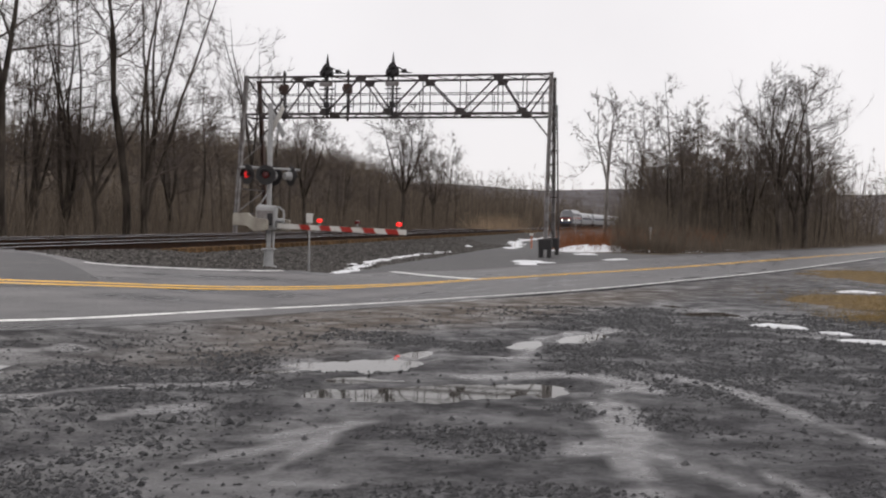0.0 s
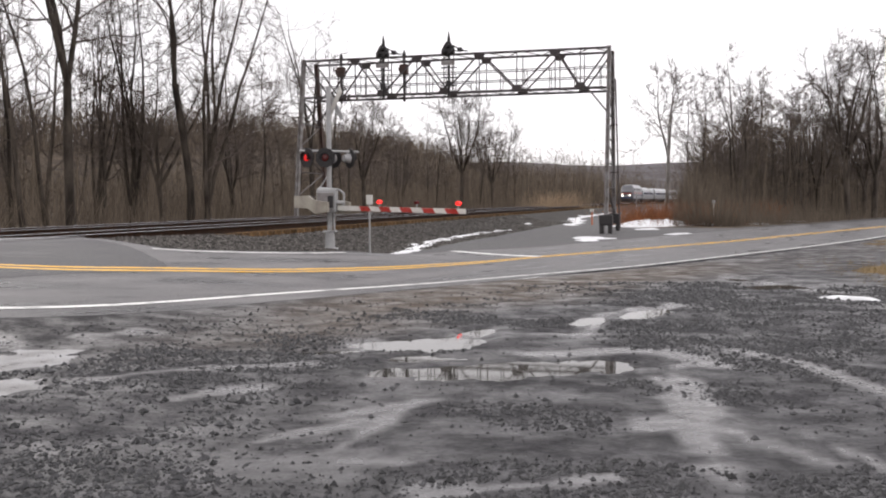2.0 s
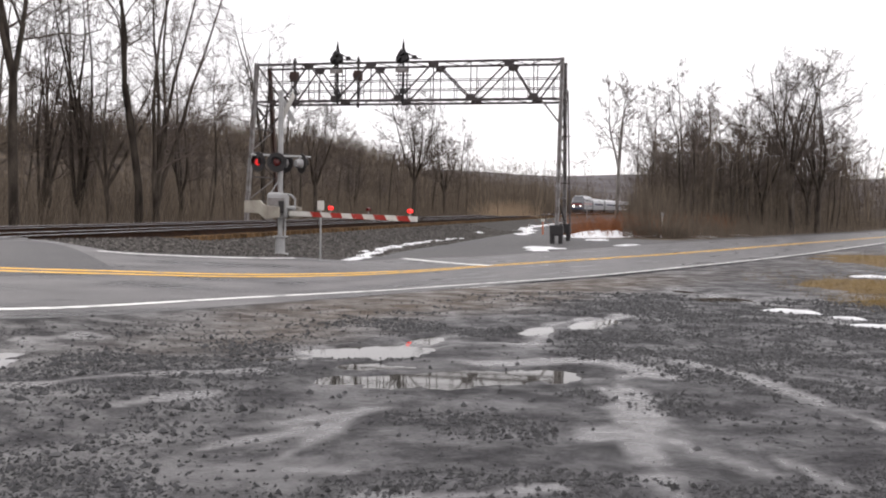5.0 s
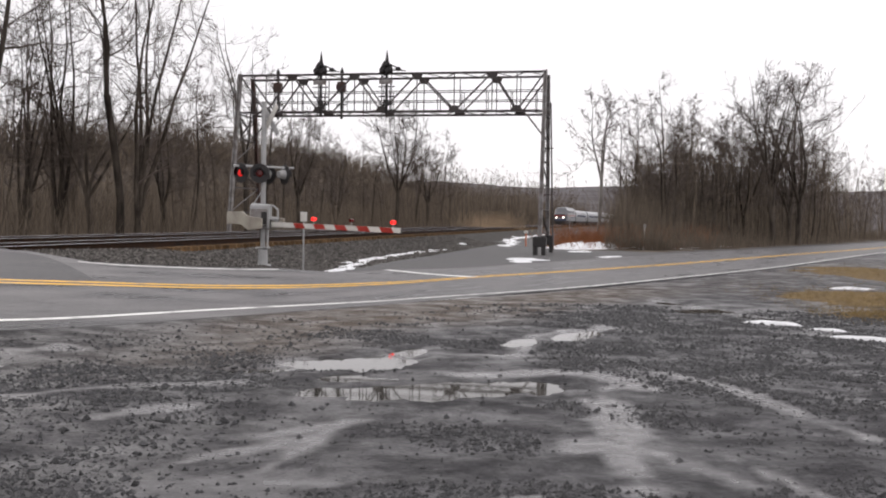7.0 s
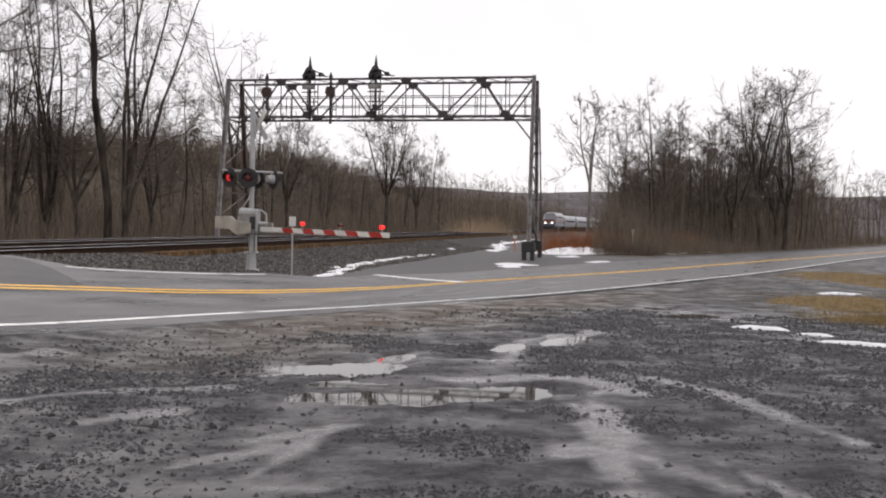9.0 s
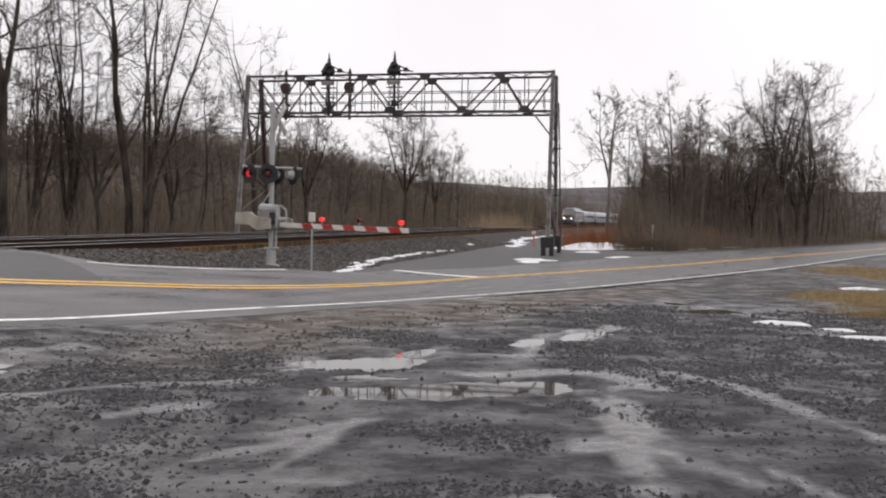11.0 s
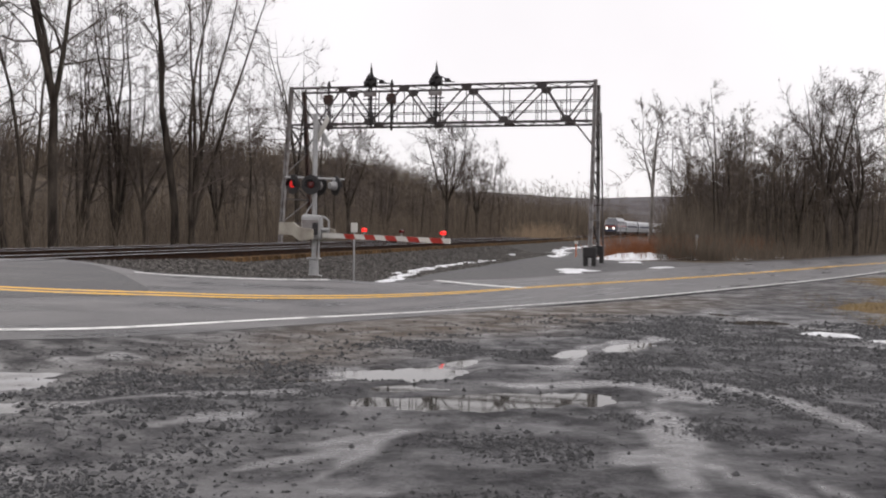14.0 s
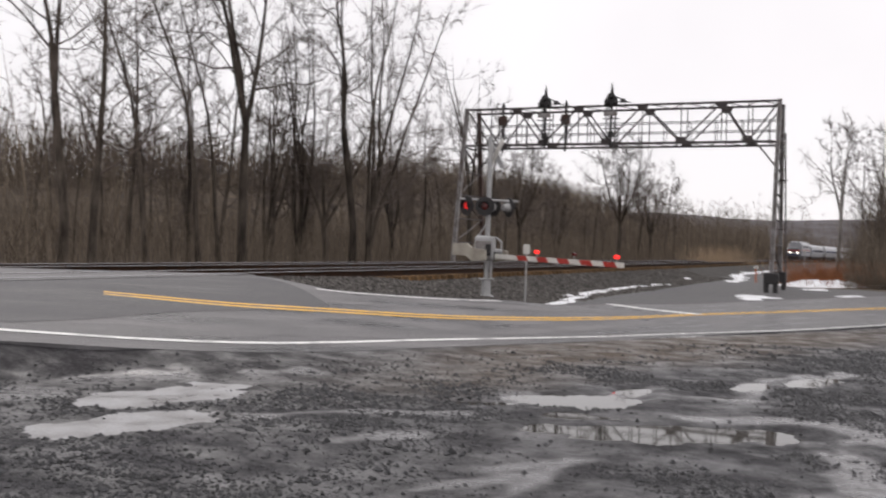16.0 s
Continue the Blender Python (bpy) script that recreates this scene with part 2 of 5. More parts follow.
slush_mat = material("grey_slush_ice", (0.3, 0.3, 0.31), 0.4, 0, 0.3, 2.5, 0.3, 30, second=(0.13, 0.125, 0.125), spread=(0.3, 0.6))
water_mat = bpy.data.materials.new("puddle_water")
water_mat.use_nodes = True
wb = water_mat.node_tree.nodes["Principled BSDF"]
wb.inputs["Base Color"].default_value = (0.06, 0.056, 0.05, 1)
wb.inputs["Roughness"].default_value = 0.03
wb.inputs["IOR"].default_value = 1.33


# ---------- building helpers ----------
def mesh_from(name, verts, faces, mat, shade=False):
    me = bpy.data.meshes.new(name)
    me.from_pydata([tuple(v) for v in verts], [], faces)
    me.materials.append(mat)
    if shade:
        me.shade_smooth()
    return me


def bm_mesh(name, bm, mat, shade=False):
    me = bpy.data.meshes.new(name)
    bm.to_mesh(me)
    bm.free()
    me.materials.append(mat)
    if shade:
        me.shade_smooth()
    return me


def part(name, bm, mat, parent, label="", shade=False):
    ob = new(name, bm_mesh(name, bm, mat, shade) if isinstance(bm, bmesh.types.BMesh) else bm)
    ob.parent = parent
    if label:
        tagged(ob, label)
    return ob


def thing(name, m, label, category, group="", kind=""):
    ob = new(name)
    ob.empty_display_size = 0.2
    ob.matrix_world = m
    return tagged(ob, label, category, group, kind)


def box(bm, lo, hi, bevel=0.0):
    lo, hi = Vector(lo), Vector(hi)
    made = bmesh.ops.create_cube(bm, size=1.0, matrix=Matrix.Translation((lo + hi) / 2) @ Matrix.Diagonal((*(hi - lo), 1)))
    if bevel:
        edges = list({e for v in made["verts"] for e in v.link_edges})
        bmesh.ops.bevel(bm, geom=edges, offset=bevel, segments=2, affect="EDGES", profile=0.6)
    return bm


def beam(bm, p, q, w, d, up=(0, 0, 1)):
    """A bar of section w x d from p to q."""
    p, q = Vector(p), Vector(q)
    way = (q - p)
    rot = way.to_track_quat("Z", "Y").to_matrix().to_4x4()
    m = Matrix.Translation((p + q) / 2) @ rot @ Matrix.Diagonal((w, d, way.length, 1))
    bmesh.ops.create_cube(bm, size=1.0, matrix=m)
    return bm


def rod(bm, p, q, r, r2=None, sides=10):
    p, q = Vector(p), Vector(q)
    way = q - p
    m = Matrix.Translation((p + q) / 2) @ way.to_track_quat("Z", "Y").to_matrix().to_4x4()
    bmesh.ops.create_cone(bm, cap_ends=True, segments=sides, radius1=r, radius2=r if r2 is None else r2, depth=way.length, matrix=m)
    return bm


def bars(*rows):
    bm = bmesh.new()
    for p, q, w, d in rows:
        beam(bm, p, q, w, d)
    return bm


def rods(*rows):
    bm = bmesh.new()
    for p, q, r in rows:
        rod(bm, p, q, r)
    return bm


def boxes(*rows, bevel=0.0):
    bm = bmesh.new()
    for lo, hi in rows:
        box(bm, lo, hi, bevel)
    return bm


def spline(points, step):
    """A smooth line through points, in even steps."""
    p = np.array(points, float)
    out = []
    for i in range(len(p) - 1):
        p0, p1, p2, p3 = p[max(i - 1, 0)], p[i], p[i + 1], p[min(i + 2, len(p) - 1)]
        k = max(2, int(np.linalg.norm(p2 - p1) / step))
        for j in range(k):
            u = j / k
            out.append(0.5 * (2 * p1 + (p2 - p0) * u + (2 * p0 - 5 * p1 + 4 * p2 - p3) * u * u + (3 * p1 - p0 - 3 * p2 + p3) * u ** 3))
    out.append(p[-1])
    return np.array(out)


def resample(line, count):
    d = np.r_[0, np.cumsum(np.linalg.norm(np.diff(line, axis=0), axis=1))]
    s = np.linspace(0, d[-1], count)
    return np.c_[np.interp(s, d, line[:, 0]), np.interp(s, d, line[:, 1])]


# ---------- ground ----------
NEAR_LINE = [(-40, -20), (-22, -4.2), (-14, 3.0), (-9.6, 7.2), (-7.5, 9.5), (-6.4, 10.5), (-5.1, 12.1), (-3.4, 15.1), (-1.8, 17.4), (0.2, 19.6),
             (2.9, 22.4), (4.6, 24.5), (6.8, 27.4), (9.6, 31.2), (13.6, 36.9), (19.8, 46.5), (26.4, 56.6), (41, 78), (81, 137), (200, 312)]
YELLOW_LINE = [(-8.5, 13.2), (-7.6, 13.8), (-6.8, 14.5), (-5.6, 16.0), (-4.1, 17.9), (-2.2, 20.9), (0.4, 25.5), (3.9, 30.0), (9.2, 36.9),
               (18.3, 50.0), (32.3, 69.9), (72, 128), (190, 303)]
FAR_LINE = [(-9.0, 19.35), (-7.9, 18.95), (-6.9, 18.35), (-5.8, 19.3), (-4.2, 21.7), (-2.9, 24.8), (-1.0, 28.6), (1.3, 31.7), (4.8, 37.5), (12.2, 49.2),
            (24.2, 66.1), (39.3, 87.4), (66, 128), (180, 296)]
near_line, yellow_line, far_line = spline(NEAR_LINE, 0.5), spline(YELLOW_LINE, 0.5), spline(FAR_LINE, 0.5)

# centre x, centre y, half length, half width, turn in degrees, depth
PUDDLES = [(-0.85, 10.45, 0.8, 0.5, 25, 0.05), (-0.3, 11.35, 0.45, 0.26, 60, 0.05), (-0.05, 8.72, 1.25, 0.42, 14, 0.06), (-0.75, 9.35, 0.45, 0.24, 0, 0.04), 
           (0.55, 11.2, 0.42, 0.1, 5, 0.03), (1.17, 12.4, 0.6, 0.2, 66, 0.03), (1.95, 13.2, 0.9, 0.28, 60, 0.03), (5.0, 17.2, 0.7, 0.55, 20, 0.04), (4.7, 18.6, 0.6, 0.25, -60, 0.03),
           (-4.7, 8.5, 1.0, 0.55, 58, 0.05), (-4.35, 7.0, 0.85, 0.42, 62, 0.05), (-1.75, 9.75, 0.4, 0.12, 20, 0.02), (5.4, 16.0, 0.5, 0.2, -30, 0.02)]
LOT_WATER, SIDE_WATER = -0.004, 0.075


def signed_offset(x, y, line):
    """Distance to a line and the side: positive on its right."""
    best = np.full(np.shape(x), 1e9)
    side = np.zeros(np.shape(x))
    for p, q in zip(line[:-1], line[1:]):
        e = q - p
        u = np.clip(((x - p[0]) * e[0] + (y - p[1]) * e[1]) / (e @ e), 0, 1)
        dx, dy = x - p[0] - u * e[0], y - p[1] - u * e[1]
        d = dx * dx + dy * dy
        s = dx * e[1] - dy * e[0]
        hit = d < best
        best, side = np.where(hit, d, best), np.where(hit, s, side)
    return np.sqrt(best) * np.sign(side)


coarse_near, coarse_far = resample(near_line, 160), resample(far_line, 120)


def land(x, y):
    """Height of the ground as it lies, with ruts, humps and puddle hollows."""
    x, y = np.asarray(x, float), np.asarray(y, float)
    z = terrain(x, y)
    off = signed_offset(x, y, coarse_near)
    lot = smooth(off, 0.5, 2.2) * (1 - smooth(np.hypot(x, y), 60, 90))
    n = x * CN - y * SN
    shelf = 1 - smooth(np.hypot(x + 4.75, y - 7.7), 1.8, 2.9)
    z = z * (1 - shelf) + SIDE_WATER * shelf
    rough = 0.008 + 0.05 * np.maximum(fbm(x, y, 2.4, 3, 3) - 0.42, 0) + 0.03 * np.maximum(fbm(x, y, 0.4, 11, 3) - 0.4, 0)
    ruts = 0.006 * np.sin((x * 0.87 - y * 0.5) * 9 + 5 * fbm(x, y, 3, 21, 2)) * fbm(x, y, 2, 31, 2)
    z = z + lot * (rough + ruts)
    wood = smooth(-n, 24, 30) + smooth(signed_offset(x, y, coarse_far), -3.0, -6.0) * smooth(n, -6, 0)
    z = z + np.clip(wood, 0, 1) * (fbm(x, y, 6, 41, 3) - 0.5) * 0.5
    z = z - 0.05 * (1 - smooth(off, 0.2, 0.45)) * smooth(n, -24, -20) - 0.004 * smooth(off, 0.2, 0.45) * (1 - smooth(off, 0.5, 0.9))
    for cx, cy, rx, ry, turn, deep in PUDDLES:
        c, s = math.cos(radians(turn)), math.sin(radians(turn))
        u, v = ((x - cx) * c + (y - cy) * s) / rx, (-(x - cx) * s + (y - cy) * c) / ry
        d = np.hypot(u, v) + (fbm(x, y, 0.55, 51, 3) - 0.5) * 1.2 + (fbm(x, y, 0.13, 57, 2) - 0.5) * 0.5
        level = SIDE_WATER if cx < -4 else LOT_WATER
        z = np.where((np.hypot(u, v) < 2.4) & (d < 2.0), np.minimum(z, level + deep * np.where(d < 0.95, d - 0.95, 3 * (d - 0.95))), z)
    return z


def stretch_axis(lo, hi, step, grow, limit):
    inner = list(np.arange(lo, hi + step / 2, step))
    up, v, d = [], hi, step
    while v < limit:
        d = min(d * grow, 60)
        v += d
        up.append(v)
    down, v, d = [], lo, step
    while v > -limit:
        d = min(d * grow, 60)
        v -= d
        down.append(v)
    return np.array(down[::-1] + inner + up)


gx, gy = stretch_axis(-8, 8, 0.085, 1.07, 1500), stretch_axis(4.4, 17, 0.085, 1.07, 1500)
GX, GY = np.meshgrid(gx, gy)
GZ = land(GX, GY)
rows_, cols_ = GX.shape
idx = np.arange(rows_ * cols_).reshape(rows_, cols_)
quads = np.stack([idx[:-1, :-1], idx[:-1, 1:], idx[1:, 1:], idx[1:, :-1]], -1).reshape(-1, 4)
ground_mesh = bpy.data.meshes.new("ground")
ground_mesh.from_pydata(np.c_[GX.ravel(), GY.ravel(), GZ.ravel()].tolist(), [], quads.tolist())
ground_mesh.shade_smooth()

# thin films of water along wheel tracks, sky sheen painted into their colour: points along each, half width
FILMS = [([(0.3, 9.65), (1.0, 9.7), (1.62, 9.66), (1.95, 9.0)], 0.2), ([(1.6, 9.0), (1.5, 7.86), (1.38, 6.93), (1.29, 5.6), (1.2, 4.6)], 0.2), ([(1.12, 6.65), (1.5, 6.4), (1.85, 5.75)], 0.3),
         ([(2.4, 9.8), (2.88, 8.91), (3.03, 7.89), (3.2, 7.0)], 0.14), ([(1.19, 9.03), (1.48, 7.93)], 0.1), ([(-1.6, 5.95), (-1.31, 6.3), (-0.98, 6.6)], 0.13),
         ([(-1.0, 5.62), (-0.68, 5.6)], 0.1), ([(-4.6, 10.1), (-4.1, 10.75)], 0.22), ([(-3.5, 7.6), (-2.47, 8.63), (-1.9, 9.0)], 0.13), ([(-1.2, 6.85), (-0.55, 7.35)], 0.1),
         ([(-6.0, 7.97), (-5.78, 9.11), (-5.2, 9.7)], 0.35), ([(-2.5, 7.1), (-2.0, 7.85)], 0.13), ([(-1.05, 5.8), (-0.65, 7.4)], 0.11),
         ([(0.1, 11.2), (0.95, 11.15), (1.35, 12.9), (2.5, 14.1)], 0.2), ([(-1.4, 10.2), (-0.8, 10.3), (-0.1, 11.6)], 0.3), ([(4.4, 19.3), (4.9, 17.8), (5.6, 15.4)], 0.3),
         ([(5.0, 14.0), (6.5, 12.9)], 0.2), ([(-0.4, 5.0), (0.6, 5.3)], 0.12), ([(2.3, 5.4), (2.0, 6.4)], 0.12)]
VX, VY = GX.ravel(), GY.ravel()
sheen_fac = np.zeros(len(VX))
for film_line, wide in FILMS:
    d = np.abs(signed_offset(VX, VY, spline(film_line, 0.25)))
    sheen_fac = np.maximum(sheen_fac, smooth(1.45 - d / wide + (fbm(VX, VY, 0.5, 131, 4) - 0.5) * 3.2, 0.35, 1.1))
sheen_fac = np.maximum(sheen_fac, 0.55 * smooth(fbm(VX, VY * 0.8, 1.1, 141, 5), 0.6, 0.74) * (1 - 0.7 * smooth(-VX, 0.8, 2.4)))
edge = signed_offset(VX, VY, coarse_near)
silt_fac = smooth(edge, 0.3, 0.8) * (1 - smooth(edge + 1.6 * (fbm(VX, VY, 1.6, 151, 3) - 0.5), 2.2, 4.4)) * (0.06 + 0.94 * smooth(VX, -4.5, -1.5)) * (1 - 0.8 * smooth(VX, 3.0, 7.0)) * 0.85
sheen_fac = sheen_fac * (1 - 0.8 * silt_fac)
for attr_name, values in (("wet_sheen", sheen_fac), ("brown_silt", silt_fac)):
    ground_mesh.attributes.new(attr_name, "FLOAT", "POINT").data.foreach_set("value", values.astype(np.float32))
ground_mesh.materials.append(mud)
ground_mesh.materials.append(litter)
ground_mesh.materials.append(ballast_mat)
ground_mesh.materials.append(ballast_rust)
ground_mesh.materials.append(gravel_lot)
ground_mesh.materials.append(far_wood)
ground_mesh.materials.append(dry_turf)
qx, qy = GX[:-1, :-1].ravel(), GY[:-1, :-1].ravel()
qn, qa = qx * CN - qy * SN, qx * SN + qy * CN
qoff_far = signed_offset(qx, qy, resample(far_line, 120))
kinds = np.zeros(len(quads), int)
qswing = np.minimum(swing_of(qa), 60)
kinds[(qoff_far < 0.2) & (qn - qswing > -11)] = 4
kinds[(qoff_far < 0.2) & (qn - qswing < -8.6 - 0.5 * np.sin(qa * 0.6)) & (qn - qswing > -12.4)] = 2
kinds[(qn - qswing <= -12.4)] = 3
turf = fbm(qx, qy, 0.8, 61, 3) * 0.9 + 0.55
kinds[((((qx - 9.8) / 2.3) ** 2 + ((qy - 20.3) / 2.2) ** 2 < turf) | (((qx - 8.6) / 1.5) ** 2 + ((qy - 16.6) / 0.9) ** 2 < turf) | (((qx - 15) / 2.6) ** 2 + ((qy - 30) / 6) ** 2 < turf))
      & (signed_offset(qx, qy, coarse_near) > 1.0)] = 6
kinds[qn < -23 + qswing] = 1
kinds[(qoff_far < -1.5) & (qa > 53) & (qn > -3)] = 1
kinds[(qa > 330) | (np.hypot(qx, qy) > 420)] = 5
kinds[(np.hypot(qx, qy) > 110) & (kinds == 0) & (qn > -10)] = 1
ground_mesh.polygons.foreach_set("material_index", kinds)
ground = tagged(new("ground", ground_mesh), "wet grey mud and gravel lot with puddles and leaf litter", "ground", kind="structure")

for wx, wy, half_x, half_y, level in ((2.1, 12.1, 5.1, 7.5, LOT_WATER), (-4.75, 7.7, 1.75, 1.75, SIDE_WATER)):
    ring = [(wx + half_x * math.cos(k * math.pi / 24), wy + half_y * math.sin(k * math.pi / 24), level) for k in range(48)]
    if level == LOT_WATER:
        ring = [(wx - half_x, wy - half_y, level), (wx + half_x, wy - half_y, level), (wx + half_x, wy + half_y, level), (wx - half_x, wy + half_y, level)]
    sheet = mesh_from("water", ring, [tuple(range(len(ring)))], water_mat if level == LOT_WATER else slush_mat)
    tagged(new("water", sheet), "shallow muddy rain puddles reflecting the sky" if level == LOT_WATER else "puddle of pale grey slush on the mud", "puddle", kind="structure")


# ---------- road ----------
def ribbon(name, left, right, mat, lift, cross=1, thick=0.0):
    """A strip between two lines of equal count that lies on the land."""
    k = len(left)
    pts = np.array([left * (1 - j / cross) + right * (j / cross) for j in range(cross + 1)])
    zz = terrain(pts[..., 0], pts[..., 1]) + lift
    verts = np.concatenate([pts, zz[..., None]], -1).reshape(-1, 3)
    faces = [(j * k + i, (j + 1) * k + i, (j + 1) * k + i + 1, j * k + i + 1) for j in range(cross) for i in range(k - 1)]
    if thick:
        base = len(verts)
        low = verts.copy()
        low[:, 2] -= thick
        verts = np.concatenate([verts, low])
        for i in range(k - 1):
            faces.append((i + 1, base + i + 1, base + i, i)[::-1])
            t0 = cross * k + i
            faces.append((t0, base + t0, base + t0 + 1, t0 + 1)[::-1])
    return mesh_from(name, verts, faces, mat, False)


def offset_line(line, d):
    t = np.gradient(line, axis=0)
    t /= np.linalg.norm(t, axis=1)[:, None]
    return line + np.reshape(d, (-1, 1)) * np.c_[t[:, 1], -t[:, 0]]


COUNT = 420
near_edge = offset_line(near_line, 0.55 - 0.4 * smooth(near_line[:, 1], 17, 23))
far_edge = offset_line(far_line, -0.22)
# the road surface: from the near edge to the far one, both started where they meet the rails
start = np.argmin(np.abs(near_line[:, 0] * CN - near_line[:, 1] * SN + 13.0))
road_mesh = ribbon("road", resample(far_edge, COUNT), resample(near_edge[start:], COUNT), asphalt, 0.0, 14, 0.12)
road = tagged(new("road", road_mesh), "worn grey two-lane asphalt road, damp", "road", kind="structure")


def stripe(name, line, width, mat, label, lift=0.006):
    ob = new(name, ribbon(name, offset_line(line, -width / 2), offset_line(line, width / 2), mat, lift))
    return tagged(ob, label, "road marking", kind="structure")


stripe("road_marking", near_line[start:], 0.12, paint_white, "worn white edge line painted on the asphalt")
stripe("road_marking", offset_line(yellow_line, -0.13), 0.13, paint_yellow, "faded yellow centre line painted on the asphalt")
stripe("road_marking", offset_line(yellow_line, 0.13), 0.13, paint_yellow, "faded yellow centre line painted on the asphalt")
cut = np.argmin(np.hypot(far_line[:, 0] + 6.9, far_line[:, 1] - 18.35))
cut2 = np.argmin(np.hypot(far_line[:, 0] + 3.6, far_line[:, 1] - 23.0))
stripe("road_marking", far_line[cut:cut2], 0.1, paint_white, "worn white edge line painted on the asphalt")
stripe("stop_line", np.array([(-1.5, 28.4), (-0.6, 27.75), (0.3, 27.1), (1.05, 26.5)]), 0.4, paint_white, "white stop line painted across the lane")


# ---------- tracks ----------
def rail_section():
    head = [(-0.031, 0.0), (-0.036, -0.006), (-0.036, -0.035), (-0.009, -0.05), (-0.009, -0.15), (-0.07, -0.165), (-0.07, -0.18)]
    return head + [(-x, z) for x, z in head[::-1]]


def rail_line(n0, lo, hi, step=6.0):
    sect = rail_section()
    stations = np.arange(lo, hi + step, step)
    verts, faces = [], []
    for a in stations:
        for dx, dz in sect:
            x, y = plan(n0 + bend(a) + dx, a)
            verts.append((x, y, RAIL_TOP + dz))
    k = len(sect)
    for i in range(len(stations) - 1):
        for j in range(k):
            b, c = i * k + j, i * k + (j + 1) % k
            faces.append((b, c, c + k, b + k))
    return verts, faces


tie_bm = box(bmesh.new(), (-1.3, -0.11, -0.17), (1.3, 0.11, 0.0), 0.012)
tie_mesh = bm_mesh("tie", tie_bm, tie_mat)
for index, centre in enumerate(TRACKS):
    track = thing("railway_track", pose(0, 0, 0), "railway track of rusty-sided steel rails on brown wooden ties", "railway track", "main line tracks")
    for off in (-0.7525, 0.7525):
        v, f = rail_line(centre + off, -60, 420)
        me = mesh_from("rail", v, f, rust)
        me.materials.append(rail_head_mat)
        for poly in me.polygons:
            if poly.index % 14 in (0, 12, 13):
                poly.material_index = 1
        part("rail", me, None, track, "steel rail with a polished head")
    a = 2.0
    while a < 155:
        if not (a < 17.0 - (abs(centre) - 13) * 0.7):
            x, y = plan(centre + bend(a), a)
            ob = new("tie", tie_mesh)
            ob.matrix_world = pose(x, y, RAIL_TOP - 0.185, 0, 0, -11.5 - math.degrees(max(0, a - BEND_FROM) / BEND_RADIUS) + random.uniform(-1, 1))
            ob.parent = track
        a += 0.55
    vs, fs = [], []
    while a < 420:
        x, y = plan(centre + bend(a), a)
        m = pose(x, y, RAIL_TOP - 0.27, 0, 0, -11.5 - math.degrees(max(0, a - BEND_FROM) / BEND_RADIUS))
        b = len(vs)
        for dx in (-1.3, 1.3):
            for dy in (-0.11, 0.11):
                for dz in (-0.08, 0.085):
                    vs.append(m @ Vector((dx, dy, dz)))
        fs += [(b, b + 1, b + 3, b + 2), (b + 4, b + 6, b + 7, b + 5), (b, b + 4, b + 5, b + 1), (b + 2, b + 3, b + 7, b + 6), (b + 1, b + 5, b + 7, b + 3)]
        a += 0.55
    tagged(part("far_ties", mesh_from("far_ties", vs, fs, tie_mat), None, track), kind="stuff")


# ---------- signal bridge over the tracks ----------
BRIDGE_A, BR_RIGHT, BR_LEFT = 48.1, -4.25, -20.3
SPAN = BR_RIGHT - BR_LEFT
TOP, LOW = 9.0, 7.06
SPLAY = 2.2


